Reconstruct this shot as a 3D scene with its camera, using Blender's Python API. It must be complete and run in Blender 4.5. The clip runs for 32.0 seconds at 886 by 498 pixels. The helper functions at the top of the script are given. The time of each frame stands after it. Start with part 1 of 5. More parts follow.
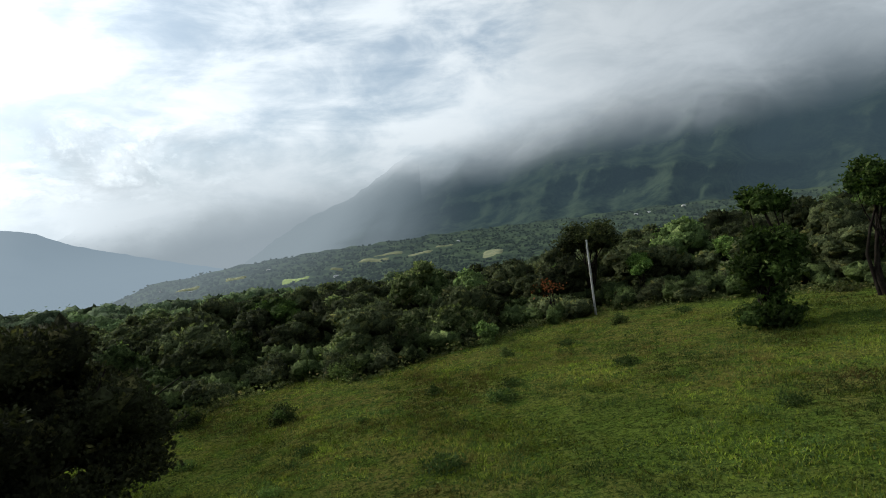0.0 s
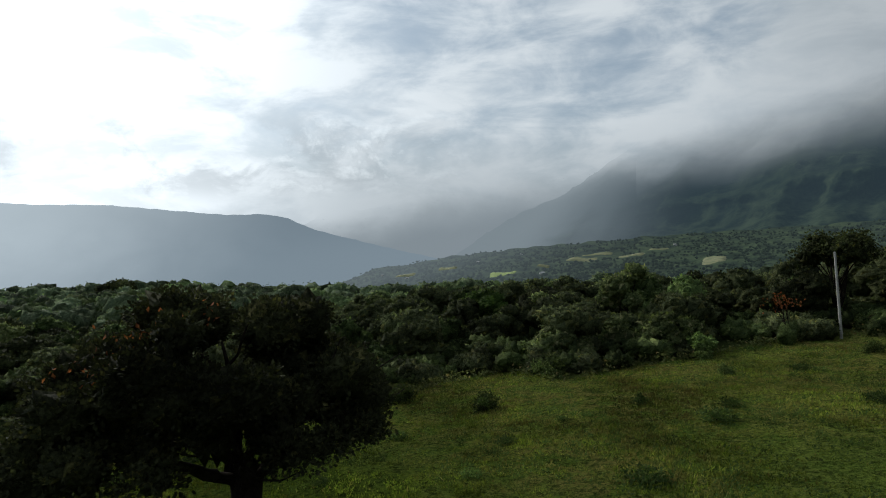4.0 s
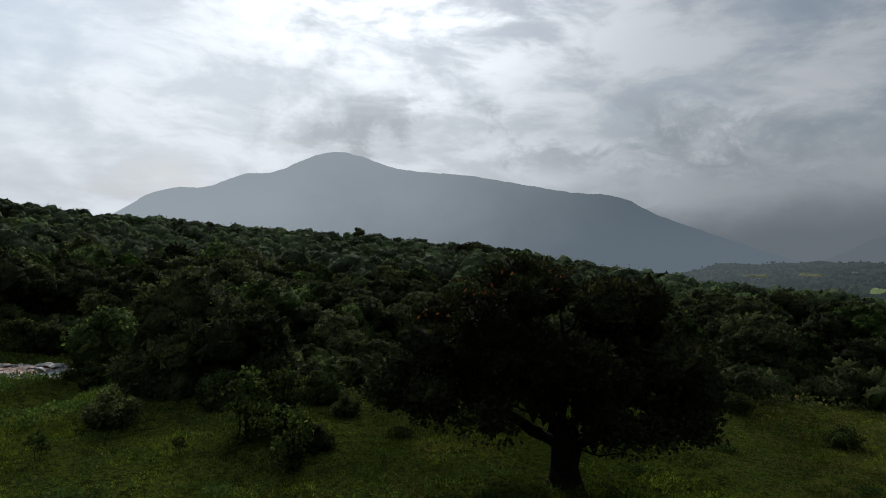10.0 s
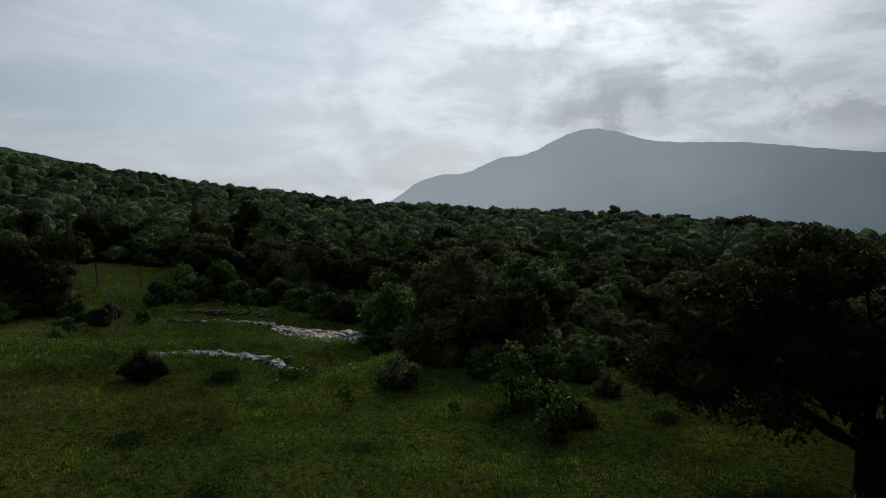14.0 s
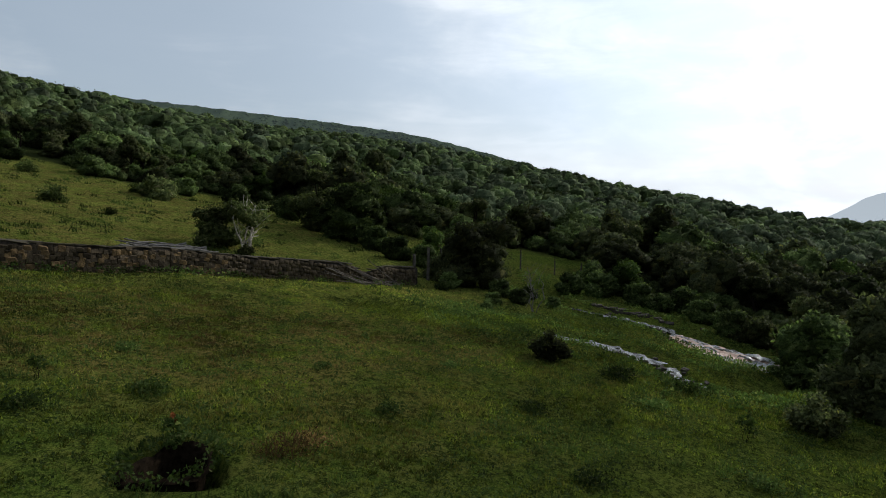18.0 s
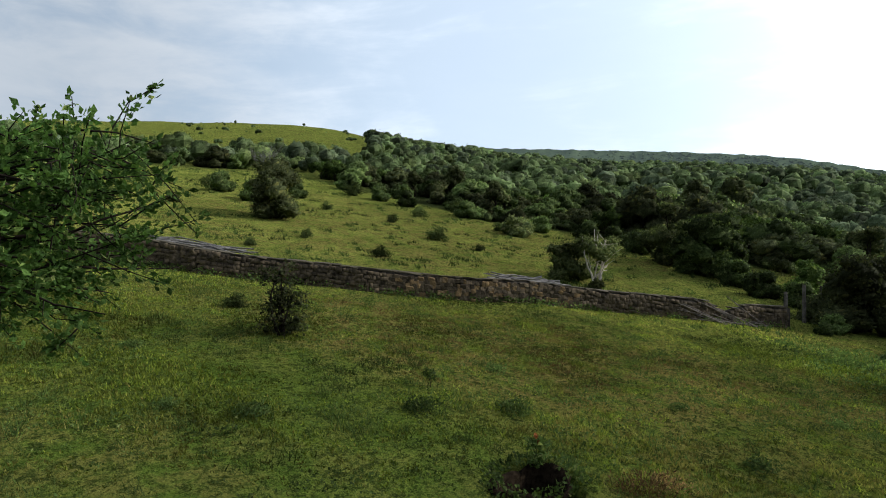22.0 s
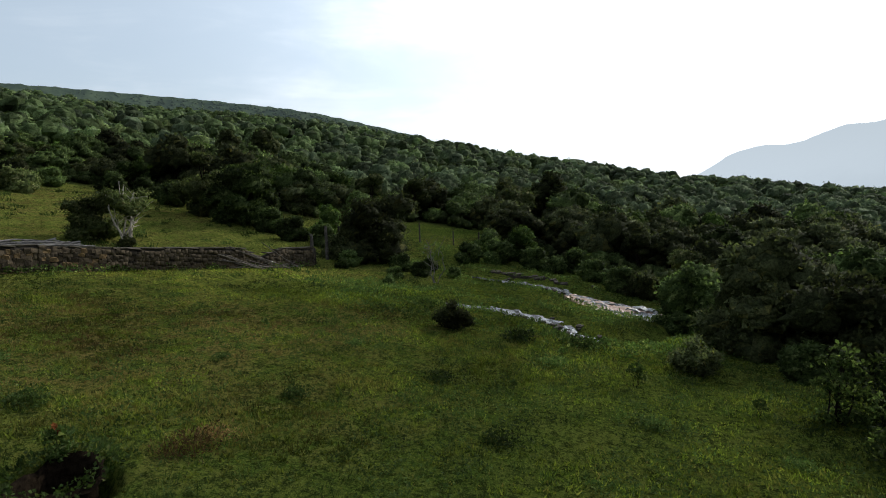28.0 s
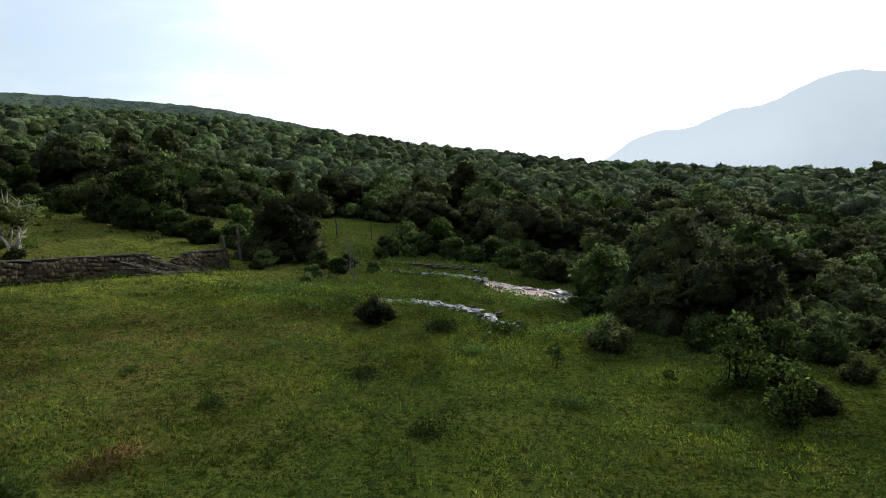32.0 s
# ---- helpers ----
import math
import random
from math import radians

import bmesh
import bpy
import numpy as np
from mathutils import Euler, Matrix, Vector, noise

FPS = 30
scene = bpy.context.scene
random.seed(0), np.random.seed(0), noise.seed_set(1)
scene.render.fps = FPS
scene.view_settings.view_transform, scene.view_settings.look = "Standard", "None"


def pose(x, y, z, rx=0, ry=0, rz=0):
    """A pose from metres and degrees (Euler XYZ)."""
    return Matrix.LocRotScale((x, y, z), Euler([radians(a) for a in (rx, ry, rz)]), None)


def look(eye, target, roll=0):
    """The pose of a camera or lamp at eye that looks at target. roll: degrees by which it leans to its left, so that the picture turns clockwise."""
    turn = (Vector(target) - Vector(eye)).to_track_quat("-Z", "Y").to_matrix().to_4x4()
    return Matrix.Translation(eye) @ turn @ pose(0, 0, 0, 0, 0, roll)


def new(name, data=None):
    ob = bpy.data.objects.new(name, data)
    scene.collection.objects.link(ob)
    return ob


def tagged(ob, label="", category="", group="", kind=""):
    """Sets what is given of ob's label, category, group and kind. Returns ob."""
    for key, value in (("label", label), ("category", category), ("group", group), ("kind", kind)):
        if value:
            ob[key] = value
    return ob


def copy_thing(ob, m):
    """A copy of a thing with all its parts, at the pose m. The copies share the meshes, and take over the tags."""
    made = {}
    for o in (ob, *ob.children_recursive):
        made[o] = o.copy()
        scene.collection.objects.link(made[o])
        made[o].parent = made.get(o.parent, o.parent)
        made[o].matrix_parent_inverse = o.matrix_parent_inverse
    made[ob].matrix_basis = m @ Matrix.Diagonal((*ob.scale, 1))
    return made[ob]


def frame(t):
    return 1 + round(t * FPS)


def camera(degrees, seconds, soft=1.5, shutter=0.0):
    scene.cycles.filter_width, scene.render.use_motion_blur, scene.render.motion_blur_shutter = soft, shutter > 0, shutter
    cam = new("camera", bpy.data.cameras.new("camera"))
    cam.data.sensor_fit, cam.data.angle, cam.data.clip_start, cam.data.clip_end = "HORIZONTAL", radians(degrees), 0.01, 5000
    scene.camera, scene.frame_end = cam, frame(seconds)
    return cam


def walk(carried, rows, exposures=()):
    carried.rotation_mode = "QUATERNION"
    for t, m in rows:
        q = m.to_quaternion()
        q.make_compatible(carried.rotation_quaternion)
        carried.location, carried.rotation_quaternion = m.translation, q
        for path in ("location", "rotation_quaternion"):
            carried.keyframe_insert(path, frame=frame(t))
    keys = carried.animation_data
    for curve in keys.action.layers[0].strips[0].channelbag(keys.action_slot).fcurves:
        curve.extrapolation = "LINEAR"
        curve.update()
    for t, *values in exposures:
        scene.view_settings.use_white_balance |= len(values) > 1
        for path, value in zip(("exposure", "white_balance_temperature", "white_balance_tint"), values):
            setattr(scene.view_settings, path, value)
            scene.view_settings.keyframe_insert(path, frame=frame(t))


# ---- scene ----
# ---- the camera: carried, turning slowly on one spot nearly five metres up ----
cam = camera(72.37, 32.0, soft=1.0)
# seconds, x, y, turn, tilt, lean
PATH = (
    (0, -0.250, 0.300, 0.02, -4.42, 4.40), (0.5, -0.260, 0.292, 1.91, -4.36, 3.87), (1, -0.276, 0.276, 5.18, -4.58, 4.08),
    (1.5, -0.288, 0.264, 7.59, -4.64, 4.15), (2, -0.296, 0.255, 9.37, -4.66, 4.12), (2.5, -0.304, 0.246, 11.14, -4.42, 4.19),
    (3, -0.316, 0.230, 14.07, -4.04, 4.07), (3.5, -0.327, 0.214, 16.98, -3.65, 3.15), (5.5, -0.360, 0.150, 27.56, -4.57, 1.59),
    (6, -0.366, 0.135, 30.03, -4.90, 1.47), (6.5, -0.370, 0.125, 31.59, -4.65, 0.92), (7, -0.372, 0.119, 32.52, -4.43, 0.95),
    (7.5, -0.376, 0.104, 34.69, -4.25, 0.48), (8, -0.381, 0.086, 37.46, -3.78, -0.24), (8.5, -0.386, 0.062, 41.10, -3.55, -1.28),
    (9, -0.388, 0.046, 43.43, -5.28, -1.66), (9.5, -0.390, 0.025, 46.54, -5.89, -1.96), (10, -0.390, -0.007, 51.22, -5.33, -2.42),
    (10.5, -0.390, -0.025, 53.84, -5.16, -2.39), (11, -0.387, -0.049, 57.40, -5.09, -2.85), (11.5, -0.385, -0.068, 60.23, -4.81, -2.74),
    (12, -0.380, -0.089, 63.37, -4.50, -2.98), (12.5, -0.375, -0.108, 66.30, -4.67, -1.42), (13, -0.371, -0.121, 68.29, -5.71, -0.58),
    (13.5, -0.365, -0.139, 71.10, -6.77, 0.63), (15.5, -0.313, -0.233, 86.74, -7.68, 0.68), (16, -0.297, -0.254, 90.75, -7.11, 0.37),
    (16.5, -0.274, -0.279, 95.48, -6.44, 1.07), (17, -0.246, -0.303, 100.85, -6.43, 0.63), (17.5, -0.216, -0.325, 106.40, -6.56, 0.09),
    (18, -0.183, -0.345, 112.16, -7.09, -1.01), (18.5, -0.142, -0.364, 118.64, -6.70, -1.27), (19, -0.098, -0.378, 125.42, -6.36, -0.72),
    (19.5, -0.067, -0.385, 130.04, -5.23, 0.06), (20, -0.041, -0.388, 133.93, -4.06, 0.95), (20.5, -0.010, -0.390, 138.60, -3.09, 1.50),
    (21, 0.013, -0.390, 141.99, -3.07, 1.67), (21.5, 0.023, -0.390, 143.39, -3.27, 2.01), (22, 0.027, -0.390, 143.99, -3.55, 1.94),
    (22.5, 0.020, -0.390, 142.99, -4.37, 1.93), (23, 0.010, -0.390, 141.45, -4.73, 2.12), (23.5, -0.005, -0.390, 139.31, -4.77, 3.12),
    (24, -0.018, -0.390, 137.47, -4.91, 3.00), (24.5, -0.049, -0.387, 132.84, -5.62, 3.47), (25, -0.091, -0.380, 126.56, -5.71, 2.38),
    (25.5, -0.135, -0.366, 119.80, -6.20, 1.60), (26, -0.159, -0.357, 116.02, -7.07, 1.09), (26.5, -0.183, -0.345, 112.28, -7.68, 0.08),
    (28.5, -0.253, -0.297, 99.62, -9.86, 2.28), (29, -0.266, -0.286, 97.21, -9.97, 2.56), (29.5, -0.276, -0.276, 95.07, -10.76, 2.22),
    (30, -0.279, -0.273, 94.39, -11.93, 2.17), (30.5, -0.287, -0.265, 92.91, -11.80, 1.81), (31, -0.290, -0.262, 92.14, -11.29, 1.91),
    (31.5, -0.287, -0.265, 92.84, -11.30, 2.37), (32, -0.280, -0.272, 94.26, -10.53, 3.05),
)
LIFT = 4.87
EXPOSURES = ((0, -.30, 7), (3, -.60, 7), (6, -1.05, 8), (9, -1.45, 10), (13, -1.7, 10), (16, -1.6, 10), (19, -.62, 11), (21, -.42, 11), (23, .08, 11), (26, -.42, 10), (29, -.6, 10), (32, -.32, 10))
walk(cam, [(t, pose(x, y, LIFT, 90 + tilt, lean, turn)) for t, x, y, turn, tilt, lean in PATH],
     exposures=[(t, stops, 6150, tint) for t, stops, tint in EXPOSURES])

# ---- daylight: a veiled sun low over the plateau, broken cloud all round ----
SUN_A, SUN_E = 60, 27
DAY = .80           # brightness of the sky and of the haze painted on far slopes
world = bpy.data.worlds.new("sky")
scene.world = world
world.use_nodes = True
wt = world.node_tree
wt.nodes.clear()


def node(tree, kind, **sets):
    n = tree.nodes.new(kind)
    for k, v in sets.items():
        if k == "op":
            n.operation = v
        elif k == "blend":
            n.blend_type = v
        elif k == "ins":
            for i, val in v.items():
                if isinstance(val, bpy.types.NodeSocket):
                    tree.links.new(val, n.inputs[i])
                else:
                    n.inputs[i].default_value = val
    return n


def num(tree, op, a, b=0.0, c=0.0, clamp=False):
    n = node(tree, "ShaderNodeMath", op=op, ins={0: a, 1: b, 2: c})
    n.use_clamp = clamp
    return n.outputs[0]


def span(tree, v, lo, hi, a=0.0, b=1.0, smooth=True):
    n = node(tree, "ShaderNodeMapRange", ins={0: v, 1: lo, 2: hi, 3: a, 4: b})
    n.interpolation_type = "SMOOTHSTEP" if smooth else "LINEAR"
    return n.outputs[0]


def blend(tree, f, a, b, how="MIX"):
    n = node(tree, "ShaderNodeMix", blend=how)
    n.data_type = "RGBA"
    for i, v in ((0, f), (6, a), (7, b)):
        if isinstance(v, bpy.types.NodeSocket):
            tree.links.new(v, n.inputs[i])
        elif i == 0:
            n.inputs[i].default_value = v
        else:
            n.inputs[i].default_value = (*v, 1)
    return n.outputs[2]


def fuzz(tree, where, scale, detail=4.0, rough=.55, warp=0.0):
    n = node(tree, "ShaderNodeTexNoise", ins={"Vector": where, "Scale": scale, "Detail": detail, "Roughness": rough, "Distortion": warp})
    return n.outputs["Fac"]


def way(a, e):
    return (-math.sin(radians(a)) * math.cos(radians(e)), math.cos(radians(a)) * math.cos(radians(e)), math.sin(radians(e)))


def toward(tree, direction, a, e):
    return node(tree, "ShaderNodeVectorMath", op="DOT_PRODUCT", ins={0: direction, 1: way(a, e)}).outputs["Value"]


direction = node(wt, "ShaderNodeTexCoord").outputs["Generated"]
sky = node(wt, "ShaderNodeTexSky")
sky.sky_type, sky.sun_disc = "NISHITA", False
sky.sun_elevation, sky.sun_rotation = radians(SUN_E), radians(360 - SUN_A)
sky.air_density, sky.dust_density, sky.altitude = 1.0, 2.5, 1200
up = num(wt, "MAXIMUM", node(wt, "ShaderNodeSeparateXYZ", ins={0: direction}).outputs[2], 0.0)
shell = node(wt, "ShaderNodeMapping", ins={0: direction, "Rotation": (radians(8), radians(-6), radians(25)), "Scale": (1.0, 1.0, 2.3)}).outputs[0]
streak = node(wt, "ShaderNodeMapping", ins={0: direction, "Rotation": (radians(-7), radians(5), 0), "Scale": (1.0, 1.0, 5.5)}).outputs[0]
big = fuzz(wt, shell, 2.1, 6, .52, .35)
small = fuzz(wt, shell, 6.5, 9, .60, .35)
wisp = fuzz(wt, streak, 3.2, 9, .60, .6)
near_sun = num(wt, "MAXIMUM", toward(wt, direction, SUN_A + 12, SUN_E - 9), 0.0)
glow = num(wt, "POWER", near_sun, 5.0)
halo = num(wt, "POWER", num(wt, "MAXIMUM", toward(wt, direction, SUN_A - 4, SUN_E - 1), 0.0), 45.0)
bank = span(wt, toward(wt, direction, -52, 6), .64, .95)          # the grey cloud that hangs on the mountain
open_sky = span(wt, toward(wt, direction, 124, 14), .62, .97)      # thin cloud over the wooded hill
low = span(wt, up, .0, .20, 1.0, 0.0)
smooth_sky = num(wt, "MULTIPLY", open_sky, .72)
small = num(wt, "ADD", num(wt, "MULTIPLY", small, num(wt, "SUBTRACT", 1.0, smooth_sky)), num(wt, "MULTIPLY", smooth_sky, .50))
wisp = num(wt, "ADD", num(wt, "MULTIPLY", wisp, num(wt, "SUBTRACT", 1.0, bank)), num(wt, "MULTIPLY", bank, big))
puff = num(wt, "ADD", num(wt, "MULTIPLY", big, .45), num(wt, "ADD", num(wt, "MULTIPLY", small, .35), num(wt, "MULTIPLY", wisp, .20)))
thin = num(wt, "ADD", num(wt, "MULTIPLY", bank, .30), num(wt, "ADD", num(wt, "MULTIPLY", open_sky, -.085), num(wt, "MULTIPLY", low, .05)))
cover = span(wt, num(wt, "ADD", puff, thin), .39, .58)
cover = num(wt, "ADD", num(wt, "MULTIPLY", cover, .82), .18)
body = num(wt, "ADD", num(wt, "MULTIPLY", small, .75), num(wt, "MULTIPLY", wisp, .25))
shade = span(wt, body, .40, .60, .0, 1.0)
cloud = blend(wt, shade, (1.02, 1.09, 1.14), (1.20, 1.24, 1.26))
cloud = blend(wt, span(wt, toward(wt, direction, 24, 14), .78, .98), cloud, (.20, .21, .22), "ADD")
cloud = blend(wt, open_sky, cloud, (.52, .56, .58), "ADD")
grey = blend(wt, span(wt, num(wt, "ADD", num(wt, "MULTIPLY", big, .5), num(wt, "MULTIPLY", small, .5)), .38, .62), (.48, .53, .57), (.76, .81, .85))
cloud = blend(wt, num(wt, "MULTIPLY", bank, .92), cloud, grey)
cloud = blend(wt, num(wt, "MULTIPLY", span(wt, toward(wt, direction, 196, 12), .60, .95), .7), cloud, (.60, .68, .75))   # duller away from the sun
cloud = blend(wt, num(wt, "MULTIPLY", glow, num(wt, "ADD", num(wt, "MULTIPLY", shade, .32), .66)), cloud, (2.15, 2.22, 2.27), "ADD")
cloud = blend(wt, num(wt, "MULTIPLY", halo, shade), cloud, (5.0, 4.9, 4.8), "ADD")
clear = blend(wt, .55, node(wt, "ShaderNodeVectorMath", op="SCALE", ins={0: sky.outputs[0], "Scale": .11}).outputs[0], (.62, .80, .97))
clear = blend(wt, open_sky, clear, (.34, .38, .41), "ADD")
clear = blend(wt, glow, clear, (1.65, 1.77, 1.85), "ADD")
whole = blend(wt, cover, clear, cloud)
# small ragged heaps of cloud along the skyline of the tableland, bright where the sun catches them
lumpy = node(wt, "ShaderNodeMapping", ins={0: direction, "Scale": (1.0, 1.0, 1.7)}).outputs[0]
raised = node(wt, "ShaderNodeMapping", ins={0: direction, "Location": (0, 0, .018), "Scale": (1.0, 1.0, 1.7)}).outputs[0]
heaps = span(wt, fuzz(wt, lumpy, 9.0, 6, .62, .3), .43, .62)
crest = span(wt, fuzz(wt, raised, 9.0, 6, .62, .3), .43, .62)
band = num(wt, "MULTIPLY", num(wt, "MULTIPLY", span(wt, up, .02, .06), span(wt, up, .10, .20, 1.0, 0.0)), span(wt, toward(wt, direction, 44, 4), .86, .97))
whole = blend(wt, num(wt, "MULTIPLY", num(wt, "MULTIPLY", heaps, band), .45), whole, (.80, .87, .92))
whole = blend(wt, num(wt, "MULTIPLY", num(wt, "MAXIMUM", num(wt, "SUBTRACT", heaps, crest), 0.0), band), whole, (.8, .8, .78), "ADD")
mist = num(wt, "MULTIPLY", span(wt, toward(wt, direction, 4, 0), .72, .97), span(wt, up, .0, .17, .62, 0.0))    # lying in the gorge
whole = blend(wt, mist, whole, (.68, .75, .79))
bg = node(wt, "ShaderNodeBackground", ins={0: whole, 1: DAY})
wt.links.new(bg.outputs[0], node(wt, "ShaderNodeOutputWorld").inputs[0])

sun = new("sun", bpy.data.lights.new("sun", "SUN"))
sun.data.energy, sun.data.angle, sun.data.color = 5.0, radians(2.5), (1.0, .93, .80)
sun.matrix_world = look(Vector(way(SUN_A, SUN_E)) * 200, (0, 0, 0))

# ---- materials ----


def material(name):
    m = bpy.data.materials.new(name)
    m.use_nodes = True
    t = m.node_tree
    t.nodes.clear()
    return m, t, node(t, "ShaderNodeOutputMaterial")


def surface(name, lo, hi, scale=6.0, fine=60.0, rough=.85, bump=.3, spec=.2, vary=.0, depth=.02):
    """Two colours mixed by coarse and fine grain, with relief; vary: how much one object differs from the next."""
    m, t, out = material(name)
    where = node(t, "ShaderNodeTexCoord").outputs["Object"]
    g = num(t, "ADD", num(t, "MULTIPLY", fuzz(t, where, scale, 5), .65), num(t, "MULTIPLY", fuzz(t, where, fine, 3), .35))
    c = blend(t, span(t, g, .36, .64), lo, hi)
    if vary:
        r = node(t, "ShaderNodeObjectInfo").outputs["Random"]
        c = blend(t, 1.0, c, blend(t, r, (1 - vary,) * 3, (1 + vary,) * 3), "MULTIPLY")
    b = node(t, "ShaderNodeBump", ins={"Strength": bump, "Distance": depth, "Height": g}).outputs[0]
    p = node(t, "ShaderNodeBsdfPrincipled", ins={"Base Color": c, "Roughness": rough, "Normal": b, "Specular IOR Level": spec})
    t.links.new(p.outputs[0], out.inputs[0])
    return m


def foliage(name, dark, light, tip=None, thin=.35, gloss=.25, massed=False):
    """Leaves: each one a little different, lit through from behind."""
    m, t, out = material(name)
    island = node(t, "ShaderNodeNewGeometry").outputs["Random Per Island"]
    whole_plant = node(t, "ShaderNodeObjectInfo").outputs["Random"]
    place = node(t, "ShaderNodeNewGeometry").outputs["Position"]
    c = blend(t, span(t, island, 0.0, 1.0, .0 if massed else .12, 1.0 if massed else .88, smooth=False), dark, light)
    if tip:
        c = blend(t, span(t, island, .90, .97), c, tip)
    patch = span(t, fuzz(t, place, .26, 2), .36, .64, .50, 1.42)
    k = num(t, "MULTIPLY", patch, span(t, whole_plant, 0, 1, .50, 1.38))
    if massed:
        dry = node(t, "ShaderNodeAttribute")
        dry.attribute_name = "dry"
        c = blend(t, num(t, "MULTIPLY", dry.outputs["Fac"], span(t, fuzz(t, place, 1.3, 5, .65), .38, .62, .10, 1.0)), c, (.195, .140, .055))
        tint = node(t, "ShaderNodeAttribute")
        tint.attribute_name = "tint"
        k = num(t, "MULTIPLY", patch, tint.outputs["Fac"])
    k = num(t, "MULTIPLY", k, span(t, fuzz(t, place, 6.5 if massed else 11, 4, .65), .38, .62, .62, 1.34))
    c = node(t, "ShaderNodeVectorMath", op="SCALE", ins={0: c, "Scale": k}).outputs[0]
    rise = node(t, "ShaderNodeBump", ins={"Strength": .9, "Distance": .10, "Height": fuzz(t, place, 5 if massed else 9, 4, .7)}).outputs[0]
    d = node(t, "ShaderNodeBsdfPrincipled", ins={"Base Color": c, "Roughness": .8, "Specular IOR Level": gloss * .2, "Normal": rise})
    warm = blend(t, 1.0, c, (1.2, 1.3, .85), "MULTIPLY")
    tr = node(t, "ShaderNodeBsdfTranslucent", ins={0: warm})
    mix = node(t, "ShaderNodeMixShader", ins={0: thin})
    t.links.new(d.outputs[0], mix.inputs[1])
    t.links.new(tr.outputs[0], mix.inputs[2])
    t.links.new(mix.outputs[0], out.inputs[0])
    return m


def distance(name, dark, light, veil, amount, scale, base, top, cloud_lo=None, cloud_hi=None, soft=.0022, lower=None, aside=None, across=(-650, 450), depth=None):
    """A far slope, its haze of kilometres painted on as glow; it may end in cloud."""
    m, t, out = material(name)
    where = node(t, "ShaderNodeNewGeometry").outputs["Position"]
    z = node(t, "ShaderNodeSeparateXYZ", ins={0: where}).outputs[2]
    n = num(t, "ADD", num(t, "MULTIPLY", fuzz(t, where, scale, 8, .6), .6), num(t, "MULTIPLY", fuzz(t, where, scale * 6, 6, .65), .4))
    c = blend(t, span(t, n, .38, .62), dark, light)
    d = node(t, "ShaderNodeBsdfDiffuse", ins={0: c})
    haze_glow = blend(t, span(t, z, base, top), lower or veil, veil)
    if aside:                                             # painted haze paler across x: valley mist, and sunward on the tableland
        haze_glow = blend(t, span(t, node(t, "ShaderNodeSeparateXYZ", ins={0: where}).outputs[0], *across), aside, haze_glow)
    e = node(t, "ShaderNodeEmission", ins={0: haze_glow, 1: DAY})
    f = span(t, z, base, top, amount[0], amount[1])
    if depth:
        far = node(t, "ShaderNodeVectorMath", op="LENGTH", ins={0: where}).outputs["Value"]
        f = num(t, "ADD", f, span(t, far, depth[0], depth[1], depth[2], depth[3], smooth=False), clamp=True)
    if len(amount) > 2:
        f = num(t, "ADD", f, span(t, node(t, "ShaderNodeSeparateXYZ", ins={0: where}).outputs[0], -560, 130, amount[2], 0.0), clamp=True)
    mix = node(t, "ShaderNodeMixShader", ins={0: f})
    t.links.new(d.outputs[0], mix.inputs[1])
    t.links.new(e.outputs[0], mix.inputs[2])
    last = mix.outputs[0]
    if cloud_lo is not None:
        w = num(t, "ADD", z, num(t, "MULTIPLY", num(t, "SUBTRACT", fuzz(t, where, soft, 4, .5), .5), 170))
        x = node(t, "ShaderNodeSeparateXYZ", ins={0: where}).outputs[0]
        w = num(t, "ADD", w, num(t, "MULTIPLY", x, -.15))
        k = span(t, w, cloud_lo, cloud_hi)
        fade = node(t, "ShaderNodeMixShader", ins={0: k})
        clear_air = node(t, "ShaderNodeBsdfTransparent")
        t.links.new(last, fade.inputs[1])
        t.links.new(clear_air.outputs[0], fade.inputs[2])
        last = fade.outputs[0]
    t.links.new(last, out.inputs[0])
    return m


